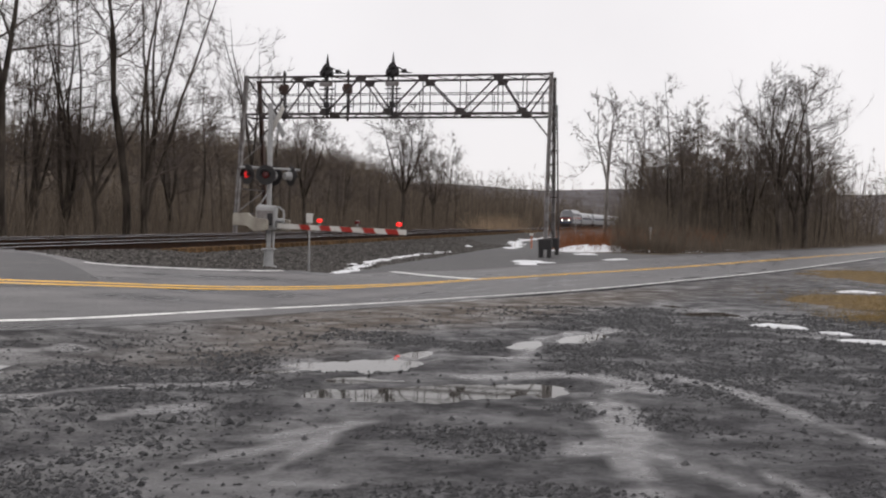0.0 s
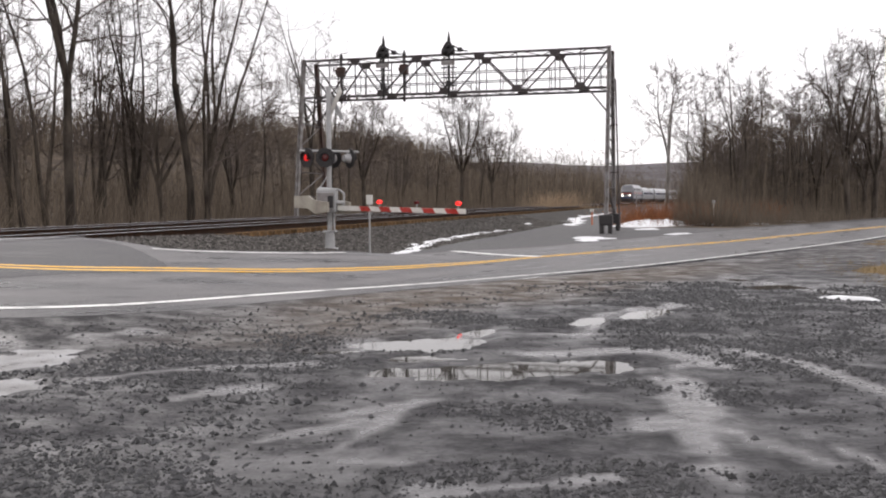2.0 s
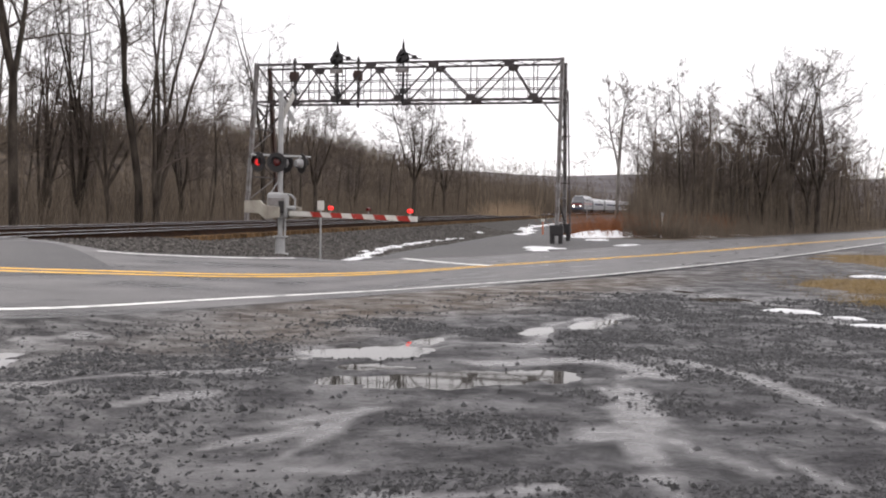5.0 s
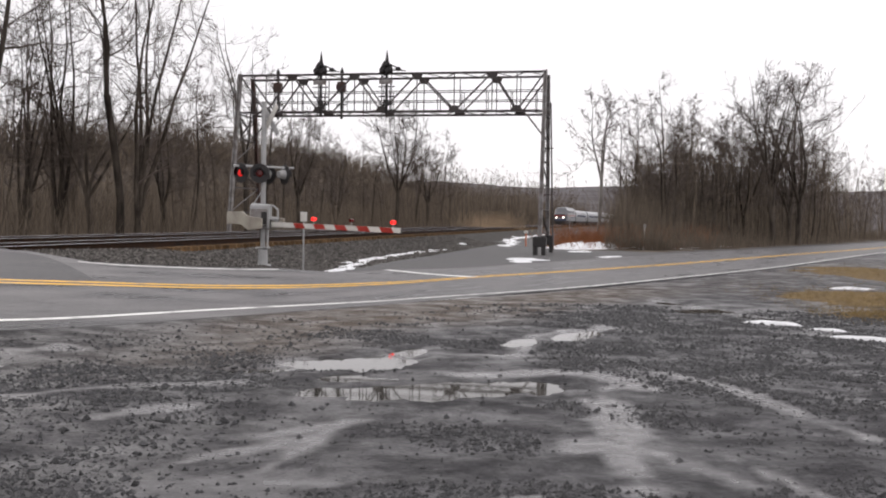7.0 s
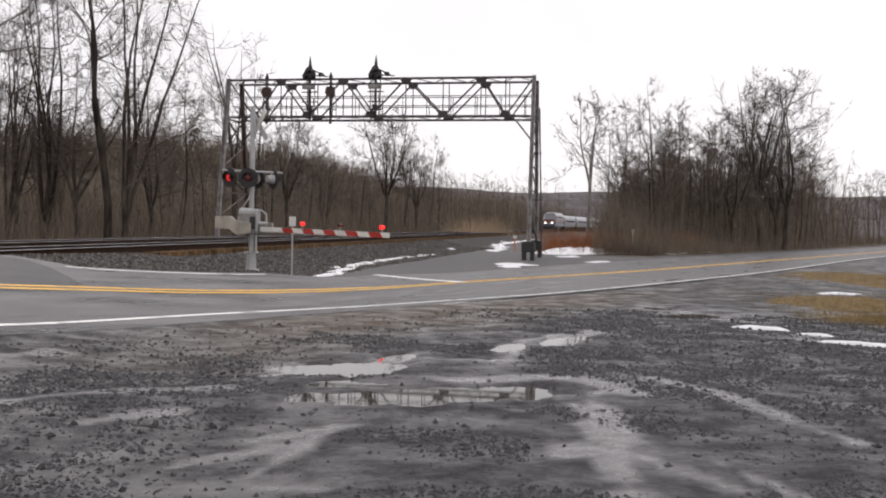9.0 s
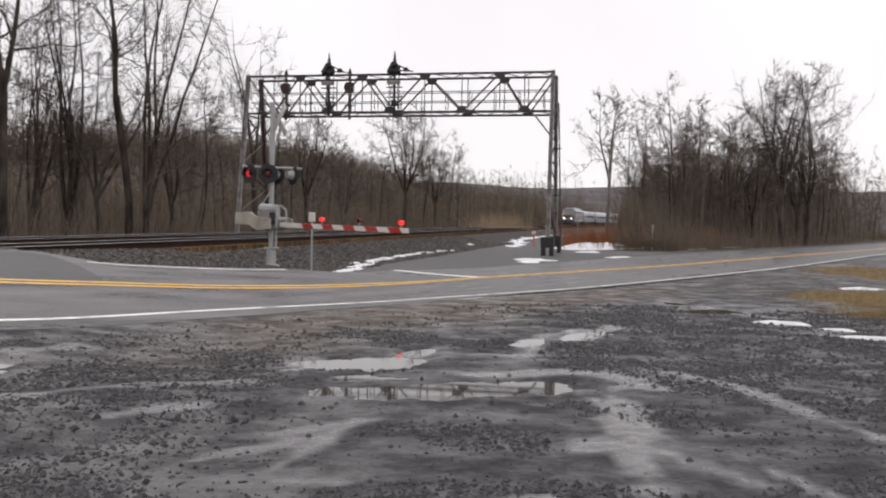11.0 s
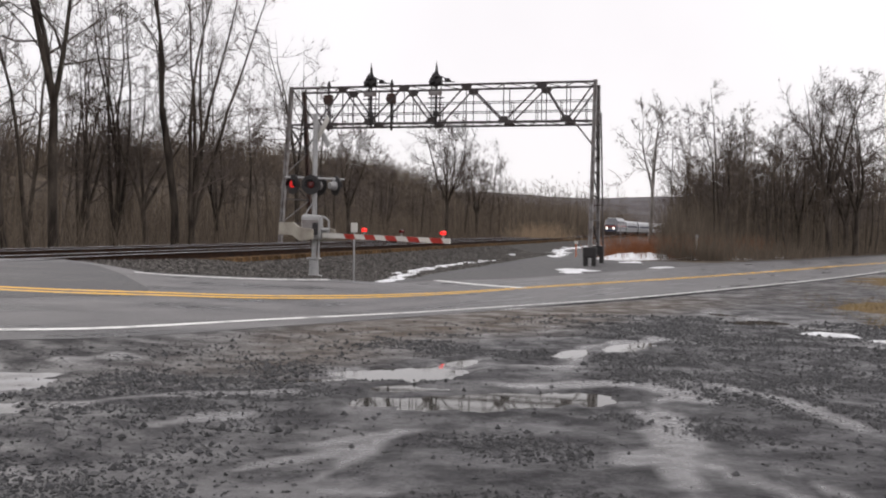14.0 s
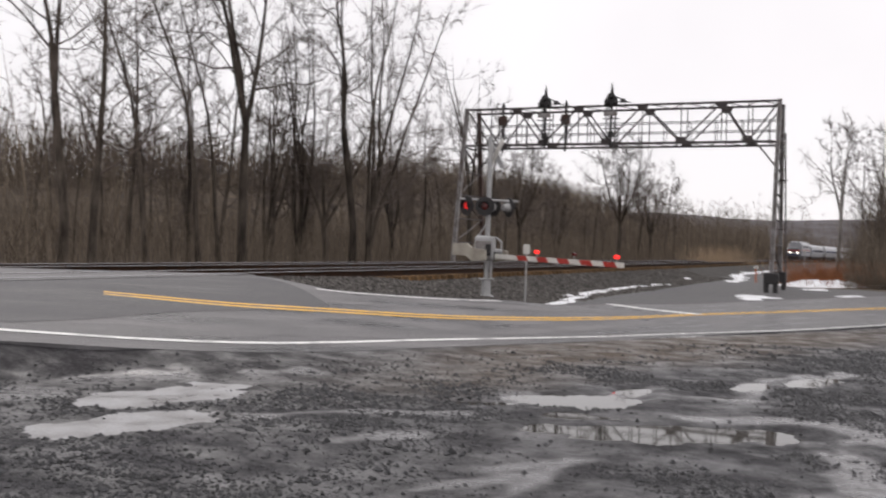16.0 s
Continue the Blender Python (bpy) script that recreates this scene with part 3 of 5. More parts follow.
def gantry():
    bx, by = plan((BR_RIGHT + BR_LEFT) / 2, BRIDGE_A)
    g = thing("signal_bridge", pose(bx, by, 0, 0, 0, -11.5), "weathered steel lattice signal bridge spanning the railway tracks", "signal bridge")
    half, dep = SPAN / 2, 0.85
    xs = [half - SPAN * u for u in (0, 0.0875, 0.165, 0.285, 0.405, 0.52, 0.61, 0.73, 0.82, 0.91, 1.0)]
    bays = 10
    for y in (-dep, dep):
        for z in (TOP, LOW):
            part("chord", bars(((-half, y, z), (half, y, z), 0.12, 0.1)), truss_dark, g, "long riveted steel angle chord")
        for i in range(bays):
            up = i % 2 == 0
            p, q = ((xs[i], y, LOW), (xs[i + 1], y, TOP)) if not up else ((xs[i], y, TOP), (xs[i + 1], y, LOW))
            part("diagonal", bars((p, q, 0.085, 0.07)), truss_dark, g)
        for i in range(1, bays):
            part("vertical", bars(((xs[i], y, LOW), (xs[i], y, TOP), 0.045, 0.045)), truss_dark, g)
            z = LOW if i % 2 else TOP
            side = -1 if z == TOP else 1
            bm = bmesh.new()
            outline = [(-0.32, 0), (0.32, 0), (0.18, side * 0.3), (-0.18, side * 0.3)]
            vs = [[bm.verts.new((xs[i] + dx, y + dy, z + dz)) for dx, dz in outline] for dy in (-0.015, 0.015)]
            bm.faces.new(vs[0]), bm.faces.new(vs[1][::-1])
            for k in range(4):
                bm.faces.new((vs[0][k], vs[1][k], vs[1][(k + 1) % 4], vs[0][(k + 1) % 4]))
            part("gusset_plate", bm, truss_dark, g)
    # lacing between the two faces, top and bottom
    lace = 18
    for z in (TOP, LOW):
        for i in range(lace):
            x0, x1 = -half + SPAN * i / lace, -half + SPAN * (i + 1) / lace
            s = dep if i % 2 else -dep
            part("lacing_bar", bars(((x0, -s, z + 0.02), (x1, s, z + 0.02), 0.07, 0.025)), truss_dark, g)
    # walkway with hand rails inside the lower chord
    part("walkway", boxes(((-half + 0.3, -0.3, LOW + 0.1), (half - 0.3, 0.3, LOW + 0.14))), truss_dark, g, "narrow plank walkway")
    for y in (-0.34, 0.34):
        for z in (LOW + 0.62, LOW + 1.12):
            part("hand_rail", rods(((-half, y, z), (half, y, z), 0.022)), truss_dark, g)
        for i in range(13):
            x = -half + 0.5 + i * (SPAN - 1) / 12
            part("rail_post", rods(((x, y, LOW + 0.1), (x, y, LOW + 1.12), 0.02)), truss_dark, g)
    # legs: two posts each, spread towards the foot along the track
    for sx, mat in ((1, steel_grey), (-1, steel_grey)):
        x = sx * half
        foot = 0.78 if sx > 0 else 0.35
        for y0, y1 in ((-dep, -SPLAY), (dep, SPLAY)):
            bm = bars(((x - 0.07, y1, foot), (x - 0.07, y0, TOP + 0.08), 0.05, 0.24), ((x + 0.07, y1, foot), (x + 0.07, y0, TOP + 0.08), 0.05, 0.24))
            beam(bm, (x, y1, foot), (x, y0, TOP + 0.08), 0.12, 0.02)
            part("leg", bm, mat if y0 < 0 or sx > 0 else truss_rust, g, "grey steel channel leg" if y0 < 0 or sx > 0 else "rust-brown steel channel leg")
        levels = [foot + 0.2 + (LOW - foot - 0.3) * k / 5 for k in range(6)]
        for k in range(6):
            w = SPLAY - (SPLAY - dep) * (levels[k] - foot) / (TOP - foot)
            part("leg_strut", bars(((x, -w, levels[k]), (x, w, levels[k]), 0.09, 0.07)), truss_dark, g)
            if k < 5:
                w2 = SPLAY - (SPLAY - dep) * (levels[k + 1] - foot) / (TOP - foot)
                s = 1 if k % 2 else -1
                part("leg_brace", bars(((x, -s * w, levels[k]), (x, s * w2, levels[k + 1]), 0.06, 0.03)), truss_dark, g)
        for y in (-dep, dep):
            part("knee_brace", bars(((x - sx * 0.05, y, LOW - 1.25), (x - sx * 1.05, y, LOW), 0.1, 0.06)), steel_grey if sx > 0 else truss_dark, g)
        for y in (-SPLAY, SPLAY):
            if sx > 0:
                bm = boxes(((x - 0.32, y - 0.3, 0.35), (x + 0.32, y + 0.3, 0.86)), bevel=0.06)
                box(bm, (x - 0.3, y - 0.26, -0.1), (x - 0.1, y + 0.26, 0.4), 0.03)
                box(bm, (x + 0.1, y - 0.26, -0.1), (x + 0.3, y + 0.26, 0.4), 0.03)
                part("footing", bm, steel_black, g, "tarred black pedestal footing")
            else:
                part("footing", boxes(((x - 0.35, y - 0.35, -0.2), (x + 0.35, y + 0.35, 0.4)), bevel=0.04), steel_black, g)
    # ladder on the right leg
    x = half + 0.32
    for s in (-0.2, 0.2):
        part("ladder_rail", rods(((x + 0.25, -1.3 + s, 0.2), (x - 0.02, -0.85 + s, LOW + 0.4), 0.022)), truss_dark, g)
    for k in range(26):
        u = k / 26
        z = 0.5 + u * (LOW - 0.3)
        xx, yy = x + 0.25 - 0.27 * u, -1.3 + 0.45 * u
        part("rung", rods(((xx, yy - 0.2, z), (xx, yy + 0.2, z), 0.014)), truss_dark, g)
    for z in (2.9, 5.2):
        part("ladder_bracket", bars(((half, -1.1, z), (half + 0.5, -1.1, z), 0.06, 0.04)), rust, g)
    return g


bridge = gantry()


def signal_mast(n0, big, face):
    """A colour-light signal on its own mast, standing in the bridge."""
    x, y = plan(n0, BRIDGE_A + (-1.0 if big else 1.0))
    s = thing("railway_signal", pose(x, y, LOW, 0, 0, -11.5 + (180 if face < 0 else 0)),
              "black railway signal with round target and finial on the bridge" if big else "small rusty railway signal with a finial on the bridge", "signal", "signals on the bridge")
    h = TOP - LOW - (0.02 if big else 0.17)
    part("mast", rods(((0, 0, -0.15), (0, 0, h + 0.55), 0.07)), steel_black, s)
    bm = bmesh.new()
    rod(bm, (0, 0, h + 0.5), (0, 0, h + 0.62), 0.11, 0.1)
    rod(bm, (0, 0, h + 0.62), (0, 0, h + (1.2 if big else 0.85)), 0.1, 0.01)
    part("finial", bm, steel_black, s)
    if big:
        bm = bmesh.new()
        outline = [(-0.34, -0.02), (-0.36, 0.2), (-0.12, 0.62), (0.12, 0.62), (0.36, 0.2), (0.34, -0.02)]
        faces = [[bm.verts.new((dx, dy, h + dz)) for dx, dz in outline] for dy in (-0.16, -0.12)]
        bm.faces.new(faces[0]), bm.faces.new(faces[1][::-1])
        for k in range(6):
            bm.faces.new((faces[0][k], faces[1][k], faces[1][(k + 1) % 6], faces[0][(k + 1) % 6]))
        box(bm, (-0.25, -0.12, h - 0.02), (0.25, 0.2, h + 0.42), 0.04)
        part("target", bm, steel_black, s, "black signal backing that narrows to the top")
        for dx, dz in ((-0.19, 0.12), (0.19, 0.12), (0.0, 0.42)):
            bm = bmesh.new()
            rod(bm, (dx, -0.42, h + dz + 0.02), (dx, -0.16, h + dz), 0.1, 0.12, 14)
            part("hood", bm, steel_black, s)
        bm = bars(((0.0, 0.1, h + 0.55), (0.75, 0.1, h + 0.2), 0.06, 0.06), ((0.2, 0.1, h + 0.2), (0.95, 0.1, h + 0.16), 0.05, 0.05))
        box(bm, (0.45, -0.08, h + 0.14), (0.68, 0.12, h + 0.34), 0.03)
        part("bracket", bm, steel_black, s)
        for k, z in enumerate((0.35, 0.75, 1.25)):
            part("cross_bar", bars(((-0.4, -0.1, z), (0.45, -0.1, z), 0.07, 0.05)), steel_black, s)
        part("number_board", boxes(((-0.35, -0.2, 1.38), (0.35, -0.17, 1.6)), bevel=0.006), steel_grey, s, "weathered pale number board")
        part("lower_head", boxes(((-0.13, -0.2, 0.3), (0.13, 0.1, 0.6)), bevel=0.04), steel_black, s)
        part("mounting_ladder", rods(((-0.2, 0.2, 0), (-0.2, 0.2, h), 0.02), ((0.2, 0.2, 0), (0.2, 0.2, h), 0.02)), steel_black, s)
    else:
        bm = boxes(((-0.22, -0.2, h - 0.5), (0.22, 0.15, h + 0.05)), bevel=0.05)
        part("signal_head", bm, truss_rust, s, "rusty signal head")
        bm = rods(((0, -0.2, h - 0.22), (0, -0.24, h - 0.22), 0.26))
        part("target", bm, truss_rust, s)
        part("cross_bar", bars(((-0.3, 0, 0.6), (0.3, 0, 0.6), 0.06, 0.05)), steel_black, s)
    return s


for n0, big, face in ((-15.8, True, 1), (-12.3, True, 1), (-15.3, False, 1), (-18.9, False, 1)):
    signal_mast(n0, big, face)


# ---------- crossing gate ----------
MAST = (-4.56, 25.0, 0.30)


def crossing_signal():
    g = thing("crossing_gate", pose(*MAST), "aluminium level-crossing mast with red flashers and lowered striped gate", "crossing gate")
    bm = rods(((0, 0, 0.4), (0, 0, 4.25), 0.065))
    rod(bm, (0, 0, 4.25), (0, 0, 4.3), 0.075)
    part("mast", bm, galv, g, "pale galvanised pipe mast")
    bm = boxes(((-0.19, -0.19, -0.15), (0.19, 0.19, 0.04)), bevel=0.02)
    rod(bm, (0, 0, 0.04), (0, 0, 0.5), 0.135, 0.12, 16)
    box(bm, (-0.17, -0.17, 0.46), (0.17, 0.17, 0.5), 0.01)
    part("base", bm, galv, g, "grey cast junction box base")
    # crossbuck seen almost edge on
    turn = Matrix.Rotation(radians(-50), 4, "Z")
    for s in (-1, 1):
        bm = boxes(((-0.52, -0.012, -0.085), (0.52, 0.012, 0.085)), bevel=0.004)
        ob = part("crossbuck_blade", bm, galv if s > 0 else white_paint, g, "white crossbuck blade" if s < 0 else "bare metal back of a crossbuck blade")
        ob.matrix_basis = Matrix.Translation((0.22, 0.1, 3.82)) @ turn @ Matrix.Translation((0, -0.09 + 0.012 * s, 0)) @ Matrix.Rotation(radians(45 * s), 4, "Y")
    # flasher arm and heads
    part("flasher_arm", rods(((-0.78, -0.05, 2.62), (0.78, 0.1, 2.58), 0.03)), galv, g)
    heads = ((-0.58, -0.1, 2.43, -38, True), (-0.06, -0.24, 2.42, 2, False), (0.1, 0.2, 2.42, 150, None), (0.55, 0.1, 2.41, 128, None))
    for x, y, z, turn_z, lit in heads:
        m = pose(x, y, z, 0, 0, turn_z)
        bm = rods(((0, 0.0, 0), (0, 0.025, 0), 0.265))
        head = part("flasher_head", bm, steel_black, g, "round black flasher background")
        head.matrix_basis = m
        bm = bmesh.new()
        rod(bm, (0, 0.02, 0), (0, 0.2, 0), 0.13, 0.09, 16)
        part("housing", bm, steel_black if lit is not None else galv, head)
        bm = bmesh.new()
        bmesh.ops.create_uvsphere(bm, u_segments=16, v_segments=8, radius=0.095, matrix=Matrix.Translation((0, -0.01, 0)) @ Matrix.Diagonal((1, 0.35, 1, 1)))
        part("lens", bm, red_dim if lit else red_dark, head, "lit red lens" if lit else "dark red lens")
        bm = bmesh.new()
        seg = 14
        top = []
        for k in range(seg + 1):
            an = radians(-20 + 220 * k / seg)
            for yy, r in ((-0.01, 0.145), (-0.12, 0.145)):
                top.append(bm.verts.new((r * math.cos(an), yy, r * math.sin(an))))
        for k in range(seg):
            bm.faces.new((top[2 * k], top[2 * k + 1], top[2 * k + 3], top[2 * k + 2]))
        bmesh.ops.solidify(bm, geom=bm.faces[:], thickness=0.006)
        part("visor", bm, steel_black, head)
        part("bracket", rods(((0, 0.1, 0.08), (0, 0.06, 0.22), 0.02)), galv, head)
    # gate mechanism, counterweights and arm
    bm = boxes(((-0.3, -0.3, 0.98), (0.22, 0.12, 1.62)), bevel=0.06)
    part("mechanism_case", bm, galv, g, "grey gate mechanism case")
    part("mechanism_lid", boxes(((-0.27, -0.335, 1.05), (0.17, -0.3, 1.5)), bevel=0.02), steel_grey, g, "dull access lid")
    bm = bmesh.new()
    for p, q in (((0.3, -0.2, 1.05), (0.42, -0.2, 1.2)), ((0.42, -0.2, 1.2), (0.42, -0.2, 1.48)), ((0.42, -0.2, 1.48), (0.3, -0.2, 1.58)), ((0.3, -0.2, 1.58), (-0.25, -0.2, 1.63))):
        rod(bm, p, q, 0.025)
    part("guard_loop", bm, galv, g, "bent pipe guard")
    part("inspection_box", boxes(((0.02, -0.4, 1.1), (0.16, -0.33, 1.42)), bevel=0.012), steel_black, g)
    part("brace", rods(((-0.3, 0.0, 1.55), (-0.05, 0.0, 1.95), 0.018)), galv, g)
    part("conduit", rods(((0.13, -0.05, 0.5), (0.13, -0.05, 1.0), 0.028)), galv, g)
    bm = rods(((-0.45, -0.18, 1.24), (0.42, -0.18, 1.24), 0.055))
    part("main_shaft", bm, galv, g)
    d = Vector((3.72, -3.5, -0.075)).normalized()
    side = Vector((d.y, -d.x, 0))
    root = Vector((0.2, -0.25, 1.1))
    for s in (-0.42, 0.3):
        bm = bmesh.new()
        o = root + side * s * 0 + Vector((0.0, 0.0, 0.0)) - side * s
        outline = [(0.25, -0.1), (0.25, 0.16), (-0.35, 0.2), (-0.6, 0.32), (-1.25, 0.3), (-1.25, -0.02), (-0.62, -0.02), (-0.3, -0.16)]
        vs = [[bm.verts.new(o + d * u + Vector((0, 0, w)) + side * q) for u, w in outline] for q in (-0.03, 0.03)]
        bm.faces.new(vs[0]), bm.faces.new(vs[1][::-1])
        for k in range(len(outline)):
            j = (k + 1) % len(outline)
            bm.faces.new((vs[0][k], vs[1][k], vs[1][j], vs[0][j]))
        part("counterweight_arm", bm, cream_paint, g, "cream counterweight arm")
    # the arm: white with slanted red stripes
    length = 4.74
    start_at = root + d * 0.12
    h0, h1 = 0.125, 0.115
    def arm_point(u, top):
        h = (h0 + (h1 - h0) * u / length) / 2
        return start_at + d * u + Vector((0, 0, h if top else -h))
    bm = bmesh.new()
    corners = [arm_point(0, 0), arm_point(length, 0), arm_point(length, 1), arm_point(0, 1)]
    vs = [[bm.verts.new(c + side * q) for c in corners] for q in (-0.022, 0.022)]
    bm.faces.new(vs[0]), bm.faces.new(vs[1][::-1])
    for k in range(4):
        j = (k + 1) % 4
        bm.faces.new((vs[0][k], vs[1][k], vs[1][j], vs[0][j]))
    arm = part("gate_arm", bm, white_paint, g, "white gate arm with slanted red stripes")
    for u in (0.9, 1.69, 2.48, 3.28, 4.07):
        bm = bmesh.new()
        cs = [arm_point(u + 0.1, 0), arm_point(u + 0.5, 0), arm_point(u + 0.4, 1), arm_point(u, 1)]
        for q in (-0.026, 0.026):
            bm.faces.new([bm.verts.new(c + side * q) for c in cs])
        part("stripe", bm, red_tape, arm, "red reflective stripe")
    for u, lit in ((1.7, True), (3.1, False), (4.52, True)):
        p = arm_point(u, 1)
        part("lamp_stem", rods((p, p + Vector((0, 0, 0.08)), 0.012)), galv, arm)
        bm = bmesh.new()
        rod(bm, p + Vector((0, 0, 0.12)) - side * 0.05, p + Vector((0, 0, 0.12)) + side * 0.05, 0.043, sides=16)
        part("gate_lamp", bm, red_lit if lit else red_dark, arm, "lit red gate lamp" if lit else "dark red gate lamp")
    return g


gate = crossing_signal()


def marker_post():
    x, y = -3.62, 25.9
    z = float(land(x, y))
    p = thing("marker_post", pose(x, y, z), "thin galvanised post with a small white box", "post")
    part("pole", rods(((0, 0, -0.2), (0, 0, 1.4), 0.025)), galv, p)
    part("box", boxes(((-0.085, -0.06, 1.36), (0.085, 0.06, 1.62)), bevel=0.015), white_paint, p, "white box")
    return p


marker_post()


# ---------- bare trees ----------
def tube(verts, faces, pts, radii, sides):
    base = len(verts)
    prev = None
    for i, p in enumerate(pts):
        way = (pts[min(i + 1, len(pts) - 1)] - pts[max(i - 1, 0)])
        w = way / (np.linalg.norm(way) + 1e-9)
        ref = np.array((1.0, 0, 0)) if abs(w[0]) < 0.8 else np.array((0, 1.0, 0))
        u = np.cross(w, ref)
        u /= np.linalg.norm(u)
        v = np.cross(w, u)
        for k in range(sides):
            an = 2 * math.pi * k / sides
            verts.append(p + radii[i] * (math.cos(an) * u + math.sin(an) * v))
    for i in range(len(pts) - 1):
        for k in range(sides):
            a, b = base + i * sides + k, base + i * sides + (k + 1) % sides
            faces.append((a, b, b + sides, a + sides))


def branch_path(rng, p, way, length, steps, wander, lift):
    pts = [np.array(p, float)]
    w = np.array(way, float)
    for _ in range(steps):
        w = w + rng.normal(0, wander, 3) + np.array((0, 0, lift))
        w /= np.linalg.norm(w)
        pts.append(pts[-1] + w * length / steps)
    return pts, w


def spike(verts, faces, pts, r):
    """A pointed twig through two or three points."""
    base = len(verts)
    w = pts[-1] - pts[0]
    u = np.cross(w, (0.3, 0.5, 0.81))
    u /= np.linalg.norm(u) + 1e-9
    v = np.cross(w / (np.linalg.norm(w) + 1e-9), u)
    for k, p in enumerate(pts[:-1]):
        rr = r * (1 - 0.4 * k)
        verts.extend((p + rr * u, p - rr * 0.5 * u + rr * 0.87 * v, p - rr * 0.5 * u - rr * 0.87 * v))
    verts.append(pts[-1])
    for k in range(len(pts) - 2):
        o = base + 3 * k
        faces.extend(((o, o + 1, o + 4, o + 3), (o + 1, o + 2, o + 5, o + 4), (o + 2, o, o + 3, o + 5)))
    o, tip = base + 3 * (len(pts) - 2), len(verts) - 1
    faces.extend(((o, o + 1, tip), (o + 1, o + 2, tip), (o + 2, o, tip)))


def make_tree(seed, height, radius, forks=1, low=0.3, spread=0.8, dense=1.0, thick=1.0, fan=0.13, fork_at=None, bark_mat=None):
    """Meshes of trunk and crown for one leafless tree."""
    rng = np.random.default_rng(seed)
    tv, tf, cv, cf = [], [], [], []
    stems = []
    if forks == 1:
        pts, _ = branch_path(rng, (0, 0, -0.3), (rng.normal(0, 0.06), rng.normal(0, 0.06), 1), height, 11, 0.07, 0.05)
        stems.append((pts, [radius * (1.3 if i == 0 else 1) * (1 - 0.94 * (i / 11) ** 0.9) for i in range(12)]))
    else:
        fork_h = height * (fork_at or rng.uniform(0.12, 0.3))
        pts, _ = branch_path(rng, (0, 0, -0.3), (0, 0, 1), fork_h, 3, 0.04, 0.02)
        tube(tv, tf, pts, [radius * 1.3, radius, radius * 0.95, radius * 0.9], 9)
        for k in range(forks):
            an = 2 * math.pi * (k + rng.uniform(0, 0.5)) / forks
            way = np.array((math.cos(an) * fan * rng.uniform(0.7, 1.5), math.sin(an) * fan, 1))
            p2, _ = branch_path(rng, pts[-1], way, (height - fork_h) * rng.uniform(0.8, 1.02), 9, 0.08, 0.06)
            stems.append((p2, [radius * 0.7 * (1 - 0.94 * (i / 9) ** 0.9) for i in range(10)]))
    for pts, rad in stems:
        tube(tv, tf, pts, rad, 8)
        limbs = int(rng.integers(13, 18) * dense / (1 if forks == 1 else 1.45))
        for k in range(limbs):
            u = low + (0.98 - low) * (k + rng.uniform(0, 1)) / limbs
            f = u * (len(pts) - 1)
            i = min(int(f), len(pts) - 2)
            p = pts[i] * (1 - f + i) + pts[i + 1] * (f - i)
            r0 = (rad[i] * (1 - f + i) + rad[i + 1] * (f - i)) * rng.uniform(0.3, 0.6)
            an = rng.uniform(0, 2 * math.pi)
            ll = height * (0.09 + 0.25 * (1 - u) ** 0.8) * rng.uniform(0.55, 1.35) * (0.6 + 0.5 * spread)
            lp, _ = branch_path(rng, p, (math.cos(an) * spread, math.sin(an) * spread, rng.uniform(0.05, 0.8)), ll, 6, 0.24, 0.07)
            tube(cv, cf, lp, [max(r0, 0.02) * (1 - 0.85 * q / 6) for q in range(7)], 5)
            for b in range(int(rng.integers(8, 13) * dense)):
                g = rng.uniform(0.12, 1.0) * 6
                j = min(int(g), 5)
                bp = lp[j] * (1 - g + j) + lp[j + 1] * (g - j)
                way = (lp[j + 1] - lp[j]) / (ll / 6) * 0.7 + 0.75 * rng.normal(0, 0.8, 3) + np.array((0, 0, 0.25))
                bl = ll * rng.uniform(0.2, 0.5) * (1.1 - 0.06 * g)
                tp, _ = branch_path(rng, bp, way / np.linalg.norm(way), bl, 3, 0.26, 0.06)
                spike(cv, cf, tp, 0.0135 * thick)
                for c in range(int(rng.integers(6, 11) * dense)):
                    h = rng.uniform(0.1, 1.0) * 3
                    j2 = min(int(h), 2)
                    sp = tp[j2] * (1 - h + j2) + tp[j2 + 1] * (h - j2)
                    way = (tp[j2 + 1] - tp[j2]) / (bl / 3) * 0.8 + rng.normal(0, 0.6, 3) + np.array((0, 0, 0.15))
                    way /= np.linalg.norm(way)
                    spike(cv, cf, [sp, sp + way * bl * rng.uniform(0.3, 0.75)], 0.0075 * thick)
    return mesh_from("trunk", tv, tf, bark_mat or bark, True), mesh_from("crown", cv, cf, twig_mat)


